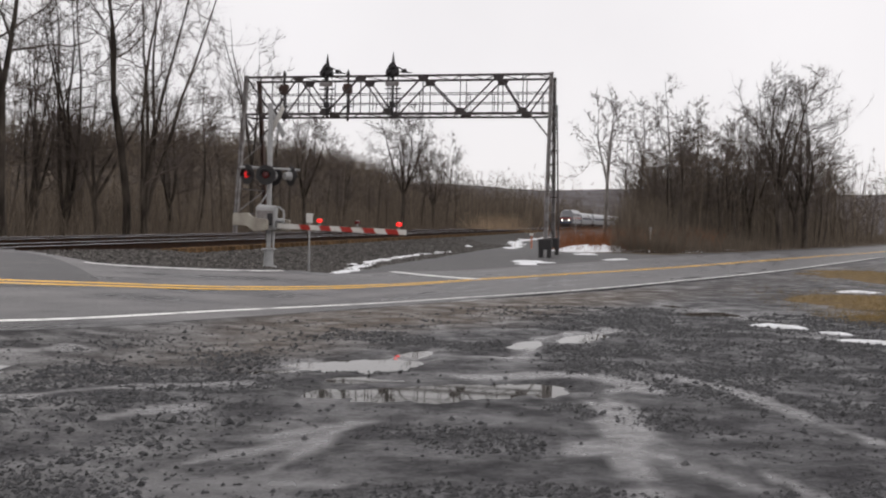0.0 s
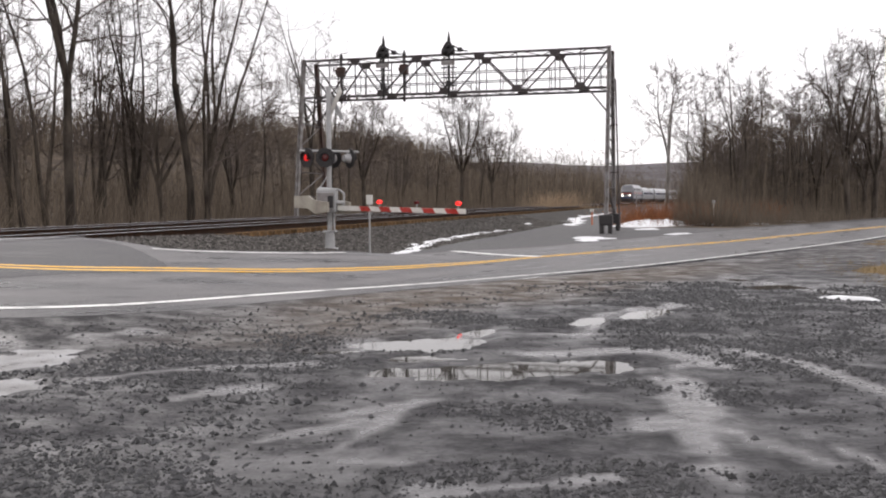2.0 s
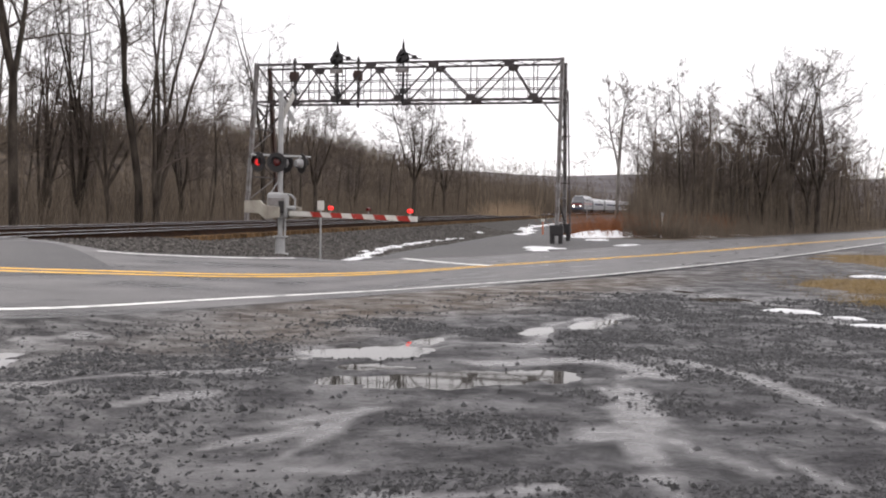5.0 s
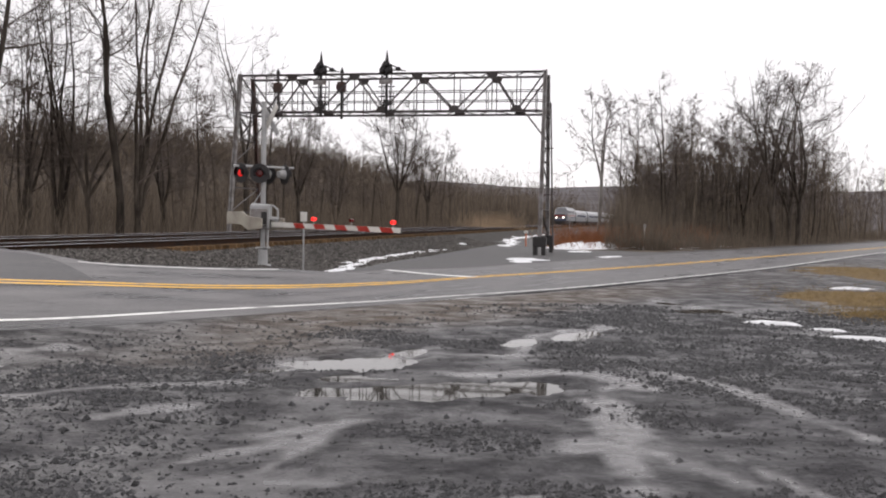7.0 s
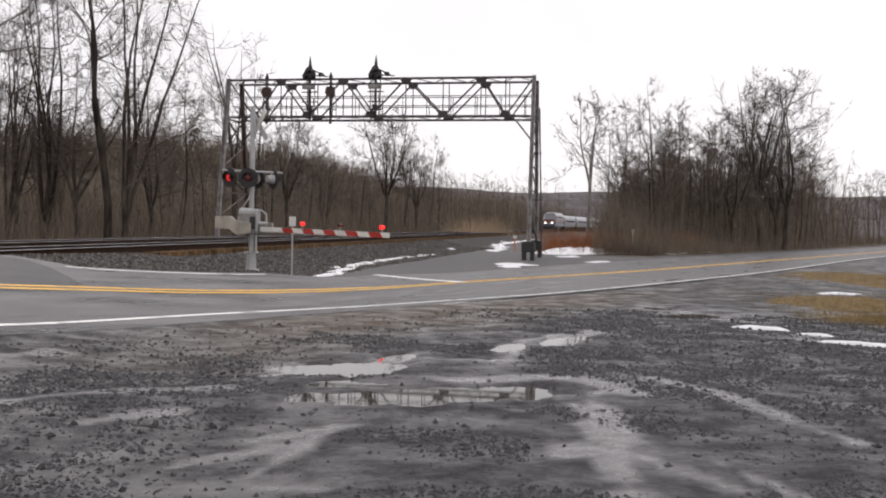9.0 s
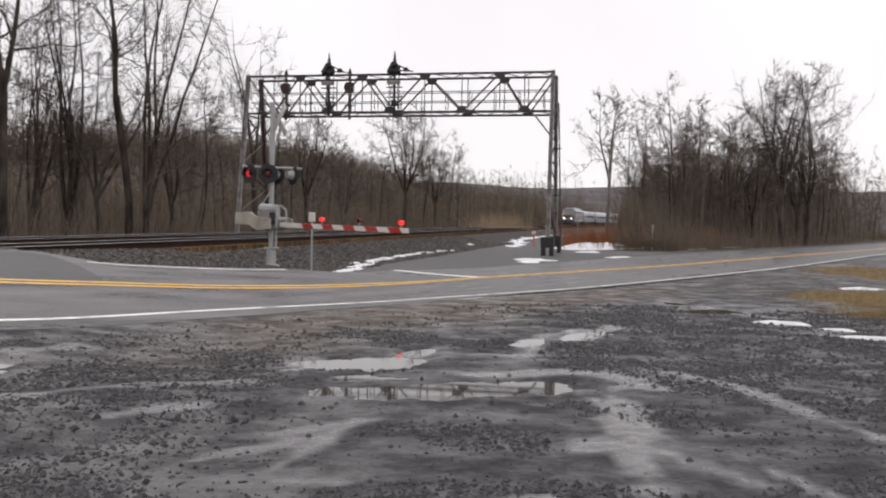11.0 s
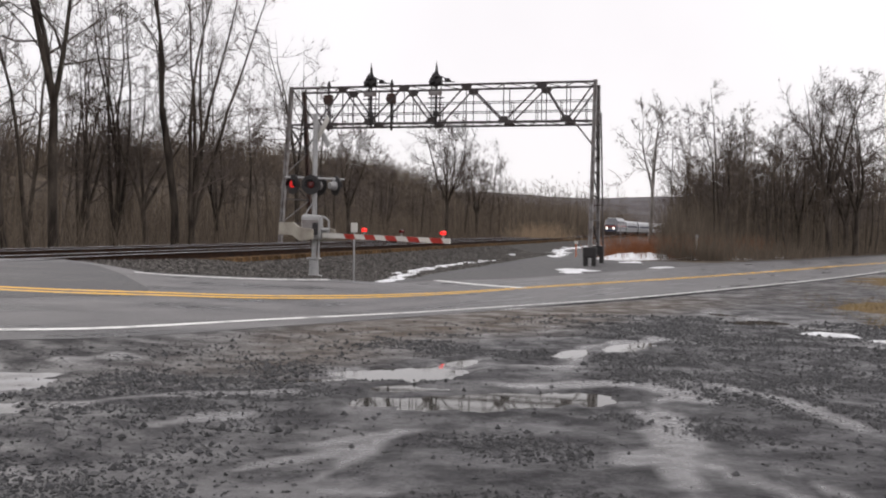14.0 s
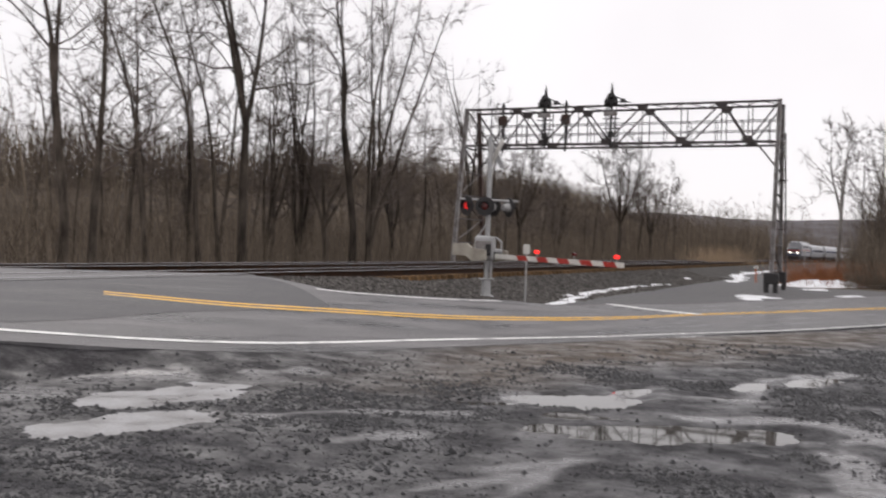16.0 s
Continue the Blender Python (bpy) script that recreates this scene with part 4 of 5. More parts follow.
pale_bark = material("pale_grey_bark", (0.3, 0.28, 0.26), 0.9, 0, 0.3, 3, 0.5, 30, second=(0.13, 0.115, 0.105), stretch=(1, 1, 0.25))
TREES = [make_tree(1, 17, 0.18, 1, 0.22, 0.9, 1.05, 1.35), make_tree(2, 19, 0.19, 2, 0.1, 0.95, 1.0, 1.2, fan=0.1, fork_at=0.42), make_tree(3, 15, 0.13, 1, 0.25, 0.75, 0.9, 1.5), make_tree(4, 19, 0.2, 5, 0.1, 0.8, 1.0, 1.2, fan=0.12, fork_at=0.07),
         make_tree(5, 13, 0.09, 1, 0.25, 0.7, 0.85, 1.5), make_tree(6, 14, 0.2, 4, 0.12, 1.1, 1.0, 1.1, fan=0.4, fork_at=0.25), make_tree(7, 11, 0.08, 1, 0.15, 0.65, 0.8, 1.5),
         make_tree(8, 11.5, 0.13, 3, 0.15, 0.6, 0.9, 1.5, fan=0.2, fork_at=0.42, bark_mat=pale_bark), make_tree(9, 20, 0.19, 3, 0.08, 1.05, 0.9, 1.3, fan=0.17, fork_at=0.34), make_tree(10, 18, 0.13, 1, 0.3, 0.8, 0.9, 1.3),
         make_tree(11, 15.5, 0.22, 5, 0.08, 1.0, 1.2, 1.6, fan=0.4, fork_at=0.3)]
TREE_LABELS = ["tall bare grey-barked tree with upswept limbs", "tall bare tree forked halfway up in the wood edge", "slender bare tree with fine twigs", "bare multi-stemmed tree fanning out from its foot",
               "thin bare young tree", "bare spreading tree with a wide low crown", "small bare sapling with fine twigs", "lone pale-barked bare tree with a narrow fan crown",
               "stout bare tree with crooked side limbs and forked top", "straight tall bare tree with short limbs", "large old bare tree with a wide domed crown"]


def plant(kind, x, y, scale=1.0, turn=0.0, lean=0.0, group="trees of the wood"):
    t = thing("tree", pose(x, y, float(land(x, y)), lean, 0, turn), TREE_LABELS[kind], "tree", group)
    t.scale = (scale, scale, scale * 1.0)
    part("trunk", TREES[kind][0], None, t, "furrowed grey-brown bark trunk")
    part("crown", TREES[kind][1], None, t, "leafless twigs")
    return t


def from_plan(px, n0):
    """Where the line of sight at this share of the view meets the wood at n0 (used to set the nearest trunks)."""
    k = (px - 784) / 1680.0
    y = n0 / (k * CN - SN)
    return k * y, y


# the large trunks that stand out at the wood edge
for px, n0, kind, s, turn, lean in ((-40, -30, 9, 1.0, 40, 0), (5, -25, 8, 1.0, 20, 0), (65, -36, 2, 1.0, 0, 0), (110, -40, 4, 1.1, 0, 0), (176, -28, 5, 0.75, 160, 2), (226, -25.5, 1, 1.0, 75, -2), (256, -26, 3, 1.0, 25, 0),
                                    (300, -34, 9, 0.9, 70, 2), (350, -33, 2, 0.95, 20, 0), (448, -27, 8, 0.84, 20, 0), (395, -38, 4, 1.1, 0, 0), (540, -27, 10, 0.72, 30, 0), (575, -34, 2, 0.8, 130, 0), (512, -30, 0, 0.66, 130, 0),
                                    (712, -26, 10, 1.0, 300, 0), (745, -31, 0, 0.85, 60, 0), (768, -28, 10, 0.85, 140, 0), (790, -29, 0, 0.92, 0, 0), (815, -32, 2, 1.1, 210, 0), (668, -30, 0, 0.7, 90, 0), (650, -36, 2, 0.8, 0, 0), (600, -40, 0, 0.75, 0, 0)):
    plant(kind, *from_plan(px, n0), s, turn, lean)
for px, n0, kind, s, turn in ((-82, -27, 9, 1.0, 0), (-110, -33, 2, 1.0, 0), (-195, -29, 9, 0.95, 30), (-240, -34, 0, 0.9, 0), (-320, -26, 0, 0.95, 0), (-290, -36, 4, 1, 0), (-385, -28, 1, 0.9, 50)):
    plant(kind, *from_plan(px, n0), s, turn)
rng = random.Random(5)
# the wood behind the tracks
for i in range(115):
    a = rng.uniform(-25, 150)
    n = -rng.uniform(29, 62)
    if a < 40 and rng.random() < 0.45:
        continue
    x, y = plan(n + bend(a), a)
    plant(rng.choice((2, 4, 4, 6) if a < 40 else (0, 2, 2, 4, 4, 6, 6, 5, 3)), x, y, rng.uniform(0.6, 0.95) * (1 - 0.35 * min(1, max(0, (a - 60) / 120))), rng.uniform(0, 360), rng.uniform(-3, 3))
# the wood across the road, between road and railway
for i in range(165):
    u = rng.random()
    a = 64 + 95 * u ** 0.95 + rng.uniform(0, 8)
    lo, hi = 0.5 - 0.02 * (a - 62), 0.45 * (a - 48) - 3
    n = lo + (hi - lo) * rng.random()
    x, y = plan(n, a)
    if signed_offset(np.array(x), np.array(y), resample(far_line, 120)) > -4.5:
        continue
    plant(rng.choice((0, 2, 2, 4, 4, 6, 6, 5)), x, y, rng.uniform(0.6, 0.88), rng.uniform(0, 360), rng.uniform(-4, 4), "trees across the road")
plant(7, 11.3, 66.0, 1.0, 40, 0, "trees across the road")
plant(10, 27.0, 76.0, 1.0, 80, 0, "trees across the road")
plant(5, 30.5, 80.0, 1.1, 10, 4, "trees across the road")


def thicket(name, places, heights, mat, label, seed, lean=0.25, stout=1.0):
    """Many thin stems in one mesh."""
    r = np.random.default_rng(seed)
    k = len(places)
    x, y = places[:, 0], places[:, 1]
    z = land(x, y) - 0.1
    h = heights
    off = r.normal(0, lean, (k, 2)) * h[:, None] * 0.5
    off2 = off * 1.7 + r.normal(0, lean, (k, 2)) * h[:, None] * 0.4
    rad = (0.005 + 0.0026 * h) * stout
    verts = np.zeros((k, 7, 3))
    for lvl, (f, o, rr) in enumerate(((0, off * 0, 1.0), (0.5, off, 0.75))):
        for j in range(3):
            an = 2 * math.pi * j / 3
            verts[:, lvl * 3 + j, 0] = x + o[:, 0] + rad * rr * math.cos(an)
            verts[:, lvl * 3 + j, 1] = y + o[:, 1] + rad * rr * math.sin(an)
            verts[:, lvl * 3 + j, 2] = z + h * f
    verts[:, 6] = np.c_[x + off2[:, 0], y + off2[:, 1], z + h]
    pat4 = np.array([(0, 1, 4, 3), (1, 2, 5, 4), (2, 0, 3, 5)])
    pat3 = np.array([(3, 4, 6), (4, 5, 6), (5, 3, 6)])
    first = (np.arange(k) * 7)[:, None, None]
    faces = (pat4[None] + first).reshape(-1, 4).tolist() + (pat3[None] + first).reshape(-1, 3).tolist()
    me = bpy.data.meshes.new(name)
    me.from_pydata(verts.reshape(-1, 3).tolist(), [], faces)
    me.materials.append(mat)
    return tagged(new(name, me), label, "undergrowth", kind="stuff")


def deep_wood(name, x, y, scale, label, seed):
    """Many hazy bare trees, far in, joined in one mesh."""
    r = np.random.default_rng(seed)
    shapes = []
    for k in range(4):
        trunk, crown = make_tree(40 + k, 12, 0.09, 1, 0.08, 0.75, 0.56, 2.2)
        vs, fs = [], []
        for me in (trunk, crown):
            b = len(vs)
            vs += [tuple(v.co) for v in me.vertices]
            fs += [tuple(b + q for q in p.vertices) for p in me.polygons]
        shapes.append((np.array(vs), [np.array([f for f in fs if len(f) == c]) for c in (3, 4)]))
    z = land(x, y) - 0.1
    allv, allf, count = [], [], 0
    for i in range(len(x)):
        v, groups = shapes[i % 4]
        an = r.uniform(0, 2 * np.pi)
        c, s_ = math.cos(an), math.sin(an)
        p = np.c_[v[:, 0] * c - v[:, 1] * s_, v[:, 0] * s_ + v[:, 1] * c, v[:, 2]] * scale[i]
        allv.append(p + np.array((x[i], y[i], z[i])))
        for f in groups:
            allf += (f + count).tolist()
        count += len(v)
    me = bpy.data.meshes.new(name)
    me.from_pydata(np.concatenate(allv).tolist(), [], allf)
    me.materials.append(brush_mat)
    return tagged(new(name, me), label, "woodland", kind="stuff")


def in_plan(n, a):
    n = n + swing_of(a)
    return np.c_[n * CN + a * SN, -n * SN + a * CN]


nr = np.random.default_rng(9)
K = 42000
aa, nn = nr.uniform(-30, 230, K), -(24.5 + 40 * nr.random(K) ** 1.5)
thicket("undergrowth", in_plan(nn, aa), nr.uniform(0.8, 4.6, K) * (0.45 + 0.55 * smooth(-nn, 24, 30)), brush_mat, "tangled brown leafless undergrowth of the wood", 1, lean=0.36)
K = 20000
aa, nn = nr.uniform(-40, 330, K), -nr.uniform(76, 101, K)
thicket("undergrowth", in_plan(nn, aa), nr.uniform(2.0, 8.5, K), brush_mat, "dense brown saplings along the crest of the wood", 3, lean=0.22, stout=1.9)
K = 7000
aa, nn = nr.uniform(190, 345, K), -(22 + 40 * nr.random(K))
thicket("undergrowth", in_plan(nn, aa), nr.uniform(3.0, 10.0, K), brush_mat, "hazy brown young wood along the far tracks", 8, lean=0.18, stout=2.6)
K = 340
aa, nn = nr.uniform(-35, 290, K), -(32 + 62 * nr.random(K))
xy = in_plan(nn, aa)
deep_wood("deep_wood", xy[:, 0], xy[:, 1], nr.uniform(0.55, 0.95, K) * (1 - 0.35 * smooth(aa, 70, 170)), "hazy brown mass of bare trees deep in the wood", 21)
K = 240
aa, nn = nr.uniform(120, 340, K), -(23 + 36 * nr.random(K))
xy = in_plan(nn, aa)
deep_wood("deep_wood", xy[:, 0], xy[:, 1], nr.uniform(0.7, 1.0, K) * (1 + 0.35 * smooth(aa, 170, 250)), "hazy brown bare trees along the far tracks", 23)
K = 75
aa = nr.uniform(100, 165, K)
nn = aa * nr.uniform(0.16, 0.34, K)
xy = np.c_[nn * CN + aa * SN, -nn * SN + aa * CN]
xy = xy[signed_offset(xy[:, 0], xy[:, 1], coarse_far) < -4]
deep_wood("deep_wood", xy[:, 0], xy[:, 1], nr.uniform(0.75, 1.05, len(xy)), "hazy grey-brown bare trees along the road", 24)
K = 270
aa = 68 + 100 * nr.random(K) ** 0.85
nn = 1.5 - 0.02 * (aa - 62) + (0.45 * (aa - 48) - 5) * nr.random(K)
xy = np.c_[nn * CN + aa * SN, -nn * SN + aa * CN]
xy = xy[signed_offset(xy[:, 0], xy[:, 1], coarse_far) < -5]
deep_wood("deep_wood", xy[:, 0], xy[:, 1], nr.uniform(0.55, 0.95, len(xy)), "hazy grey-brown mass of bare trees across the road", 22)
K = 34000
aa = 58 + 100 * nr.random(K) ** 1.3
nn = -1.5 + (0.66 * (aa - 58) + 3) * nr.random(K) ** 0.8
xy = np.c_[nn * CN + aa * SN, -nn * SN + aa * CN]
inside = -signed_offset(xy[:, 0], xy[:, 1], resample(far_line, 120)) - 2.2
inside = np.minimum(inside, (aa - 57) * 0.9)
ok = inside > 0
xy, inside = xy[ok], inside[ok]
thicket("undergrowth", xy, nr.uniform(0.5, 5.5, len(xy)) * (0.22 + 0.78 * smooth(inside, 0, 9)), brush_mat, "tangled brown leafless undergrowth across the road", 2)
K = 4600
pick = nr.random(K)
cx = np.where(pick < 0.4, 9.2, np.where(pick < 0.8, 12.4, 17.5)) + nr.normal(0, 1.1, K)
cy = np.where(pick < 0.4, 60.5, np.where(pick < 0.8, 62.5, 68.5)) + nr.normal(0, 1.6, K)
thicket("red_brush", np.c_[cx, cy], nr.uniform(0.4, 1.9, K), rust_brush, "rusty orange-red brush at the wood edge", 4, lean=0.5)
K = 900
thicket("pale_bush", np.c_[nr.normal(6.6, 1.8, K), nr.normal(112, 2.0, K)], nr.uniform(0.8, 2.8, K), tan_brush, "pale tan leafy bush beyond the tracks", 6, lean=0.5)


# ---------- crossing surface between and beside the rails ----------
def crossing_strip(n0, n1, lift=0.0):
    a_lo, verts, faces = -12.0, [], []
    for n in (n0, n1):
        a_hi = 17.3 - (-n - 12.9) * 0.7
        for a in (a_lo, a_hi):
            x, y = plan(n, a)
            verts.append((x, y, RAIL_TOP - 0.012 + lift))
    verts += [(x, y, z - 0.16) for x, y, z in verts]
    faces = [(0, 1, 3, 2), (1, 0, 4, 5), (3, 1, 5, 7), (2, 3, 7, 6), (0, 2, 6, 4)]
    ob = new("crossing_panel", mesh_from("crossing_panel", verts, faces, asphalt))
    return tagged(ob, "asphalt crossing surface laid between the rails", "crossing surface", kind="structure")


edges = [-12.6]
for centre in TRACKS:
    near_rail, far_rail = centre + 0.7525, centre - 0.7525
    edges += [near_rail + 0.045, near_rail - 0.1, far_rail + 0.1, far_rail - 0.045]
edges.append(-24.0)
for n1, n0 in zip(edges[0::2], edges[1::2]):
    crossing_strip(n0, n1)

# newer, darker asphalt laid towards the crossing
patch_near = spline([(-13.6, 3.6), (-9.6, 7.75), (-7.9, 9.6), (-7.45, 10.7), (-7.2, 11.8), (-6.9, 13.2), (-6.2, 14.8), (-5.7, 15.8)], 0.25)
wob = np.array([(fbm(p[0], p[1], 0.8, 71, 3) - 0.5) for p in patch_near])
patch_near = patch_near + 0.35 * wob[:, None]
patch_far = spline([(-17.4, 7.2), (-13.5, 11.6), (-11.4, 14.4), (-10.2, 16.6), (-9.1, 18.8), (-8.3, 18.9), (-7.3, 18.2), (-5.9, 16.4)], 0.25)
ob = new("asphalt_patch", ribbon("asphalt_patch", resample(patch_far, 60), resample(patch_near, 60), asphalt_new, 0.0035, 12))
tagged(ob, "newer dark asphalt laid up to the crossing", "road", kind="structure")


# ---------- loose stones ----------
STONE_V = np.array([(1, 0, 0), (-1, 0, 0), (0, 1, 0), (0, -1, 0), (0, 0, 1), (0, 0, -1)], float)
STONE_F = np.array([(0, 2, 4), (2, 1, 4), (1, 3, 4), (3, 0, 4), (2, 0, 5), (1, 2, 5), (3, 1, 5), (0, 3, 5)])


def stones(name, x, y, size, mat, label, category, seed, height=None):
    r = np.random.default_rng(seed)
    k = len(x)
    z = (land(x, y) if height is None else height) + size * 0.12
    an = r.uniform(0, 2 * np.pi, k)
    v = STONE_V[None] * (size[:, None, None] * r.uniform(0.55, 1.3, (k, 1, 3)) * np.array((1, 1, 0.7)))
    v = v * r.uniform(0.75, 1.25, (k, 6, 1))
    c, s_ = np.cos(an)[:, None], np.sin(an)[:, None]
    out = np.stack([v[..., 0] * c - v[..., 1] * s_ + x[:, None], v[..., 0] * s_ + v[..., 1] * c + y[:, None], v[..., 2] + z[:, None]], -1)
    f = (STONE_F[None] + (np.arange(k) * 6)[:, None, None]).reshape(-1, 3)
    me = bpy.data.meshes.new(name)
    me.from_pydata(out.reshape(-1, 3).tolist(), [], f.tolist())
    me.materials.append(mat)
    return tagged(new(name, me), label, category, kind="stuff")


sr = np.random.default_rng(77)
K = 300000
dist = 4.3 + 14 * sr.random(K) ** 0.95
side_ = sr.uniform(-0.85, 0.62, K)
sx, sy = dist * np.sin(side_), dist * np.cos(side_)
weight = smooth(fbm(sx * 0.8 + sy * 0.35, sy * 1.3, 1.3, 81, 4), 0.46, 0.62) * 1.1 + 0.03
weight = (weight + (0.75 * smooth(-sx, 0.9, 2.6) + 0.45 * smooth(sx, 2.0, 3.6)) * (0.25 + 0.75 * smooth(fbm(sx, sy, 0.7, 83, 3), 0.36, 0.6)))
brown_strip = signed_offset(sx, sy, coarse_near) + 1.6 * (fbm(sx, sy, 1.6, 151, 3) - 0.5)
weight = weight * (0.12 + 0.88 * smooth(brown_strip, 2.0, 3.6) + 0.5 * smooth(-sx, 3.0, 5.0)) * smooth(signed_offset(sx, sy, coarse_near), 0.7, 1.6)
for cx, cy, rx, ry, turn, deep in PUDDLES:
    c_, s_ = math.cos(radians(turn)), math.sin(radians(turn))
    inside_ = np.hypot(((sx - cx) * c_ + (sy - cy) * s_) / rx, (-(sx - cx) * s_ + (sy - cy) * c_) / ry)
    weight = weight * (0.05 + 0.95 * smooth(inside_, 0.9, 1.5))
for film_line, wide in FILMS:
    weight = weight * (0.12 + 0.88 * smooth(np.abs(signed_offset(sx, sy, spline(film_line, 0.4))), wide * 0.5, wide * 1.5))
ok = sr.random(K) < weight
sx, sy = sx[ok][:60000], sy[ok][:60000]
ssize = np.clip(0.0108 * np.exp(sr.normal(0, 0.5, len(sx))), 0.004, 0.034) * (0.8 + 0.035 * np.hypot(sx, sy))
stones("gravel", sx, sy, ssize, stone_dark, "loose dark crushed stone on the muddy lot", "gravel", 5)
K = 220
sx, sy = sr.uniform(-5, 6, K), sr.uniform(5.2, 15, K)
stones("gravel", sx, sy, 0.012 + 0.024 * sr.random(K) ** 2, stone_dark, "scattered larger dark stones on the lot", "gravel", 6)
K = 19000
ba = 15 + 50 * sr.random(K) ** 1.5
bn = sr.uniform(-12.5, -8.3, K)
bx, by = bn * CN + ba * SN, -bn * SN + ba * CN
ok = signed_offset(bx, by, resample(far_line, 120)) < -0.35
stones("ballast", bx[ok], by[ok], sr.uniform(0.03, 0.062, ok.sum()), ballast_mat, "grey crushed-stone ballast beside the track", "ballast", 7)
K = 6000
ba, bn = 13 + 45 * sr.random(K) ** 1.3, sr.uniform(-20.6, -12.3, K)
ok = ba > 17.5 - (-bn - 12.9) * 0.7
ba, bn = ba[ok], bn[ok]
stones("ballast", bn * CN + ba * SN, -bn * SN + ba * CN, sr.uniform(0.03, 0.06, len(ba)), ballast_rust, "rust-stained ballast between the ties", "ballast", 8)


# ---------- old snow ----------
def snow_patch(x, y, rx, ry, turn, high, seed):
    rings, seg = (9, 48) if high > 0.08 else (6, 28)
    c, s_ = math.cos(radians(turn)), math.sin(radians(turn))
    f = np.repeat(np.arange(rings + 1) / rings, seg)
    an = np.tile(2 * np.pi * np.arange(seg) / seg, rings + 1)
    wobble = 1 + 0.9 * (fbm(np.cos(an) * 2 + seed * 7, np.sin(an) * 2, 0.8, seed, 3) - 0.5)
    u, v = rx * f * wobble * np.cos(an), ry * f * wobble * np.sin(an)
    px, py = x + u * c - v * s_, y + u * s_ + v * c
    lump = 0.25 + 1.3 * fbm(px, py, 0.55, seed + 3, 3)
    z = land(px, py) + 0.015 + high * 0.75 * ((1 - f ** 1.6) * lump - 0.9 * np.maximum(0.0, 0.52 - lump * 0.55)) - 0.05 * f ** 5
    i, k = np.meshgrid(np.arange(rings), np.arange(seg), indexing="ij")
    a, b = i * seg + k, i * seg + (k + 1) % seg
    faces = np.stack([a, b, b + seg, a + seg], -1).reshape(-1, 4).tolist()
    ob = new("snow_patch", mesh_from("snow_patch", np.c_[px, py, z], faces, snow_mat, True))
    return tagged(ob, "melting bank of old snow" if high > 0.2 else "thin melting patch of old snow on the gravel", "snow", "patches of old snow")


SNOW = [(9.4, 58.2, 2.6, 1.8, 10, 0.55), (11.8, 58.4, 1.7, 1.0, -10, 0.3), (7.7, 51.5, 0.85, 0.7, 0, 0.1), (3.9, 40.2, 1.1, 1.0, 15, 0.1), (3.4, 38.2, 0.5, 1.1, 0, 0.07),
        (16.5, 62.5, 1.0, 3.6, -28, 0.1), (8.3, 44.9, 1.2, 0.5, 45, 0.06), (20.5, 68, 0.6, 2.5, -32, 0.08),
        (5.4, 15.0, 0.55, 0.22, -35, 0.05), (6.1, 13.2, 0.5, 0.22, -25, 0.05), (10.4, 23.8, 0.7, 0.35, 0, 0.04), (5.9, 14.2, 0.35, 0.14, -30, 0.03)]
snow_rng = random.Random(31)
for line, count, wide in (([(-2.95, 27.4), (-2.5, 32.9), (-1.6, 39.8), (0.3, 47.4)], 40, 0.22), ([(1.8, 58.3), (4.6, 60.5), (6.6, 80.0), (12.4, 109.0)], 22, 0.55)):
    pts = resample(spline(line, 0.5), count)
    for x, y in pts:
        SNOW.append((x + snow_rng.gauss(0, 0.15), y, wide * snow_rng.uniform(0.5, 1.4), wide * snow_rng.uniform(1.2, 4.0), snow_rng.uniform(-25, 5), 0.055))
for i, (x, y, rx, ry, turn, high) in enumerate(SNOW):
    snow_patch(x, y, rx, ry, turn, high, 100 + i)


# ---------- grass at the edge of the lot and stakes ----------
K = 9000
gx_, gy_ = sr.normal(9.6, 1.5, K), sr.normal(19.5, 2.4, K)
gx_[:2500], gy_[:2500] = sr.normal(8.2, 0.8, 2500), sr.normal(16.6, 0.8, 2500)
gx_[6000:], gy_[6000:] = sr.normal(15.2, 1.8, 3000), sr.normal(30.5, 4.0, 3000)
ok = (signed_offset(gx_, gy_, resample(near_line, 160)) > 1.2) & (gx_ > 6.6 + 0.0 * gy_)
thicket("dry_grass", np.c_[gx_, gy_][ok], sr.uniform(0.08, 0.26, ok.sum()), dry_grass, "flattened dry tan grass at the lot edge", 12, lean=1.2)


def stake(x, y, h, r, mat, name, label):
    s = thing(name, pose(x, y, float(land(x, y))), label, "marker")
    part("shaft", rods(((0, 0, -0.2), (0, 0, h), r)), mat, s)
    part("cap", boxes(((-r * 2.2, -r * 2.2, h * 0.84), (r * 2.2, r * 2.2, h)), bevel=0.01), white_paint if mat is not white_paint else galv, s)
    return s


stake(5.7, 60.5, 1.0, 0.05, material("faded_orange_plastic", (0.6, 0.22, 0.13), 0.6), "marker_stake", "faded orange plastic marker stake beside the track")
stake(13.0, 59.3, 1.55, 0.035, white_paint, "marker_stake", "white utility marker stake at the wood edge")
stake(21.0, 150.0, 2.6, 0.05, galv, "marker_stake", "thin track-side sign post far down the line")


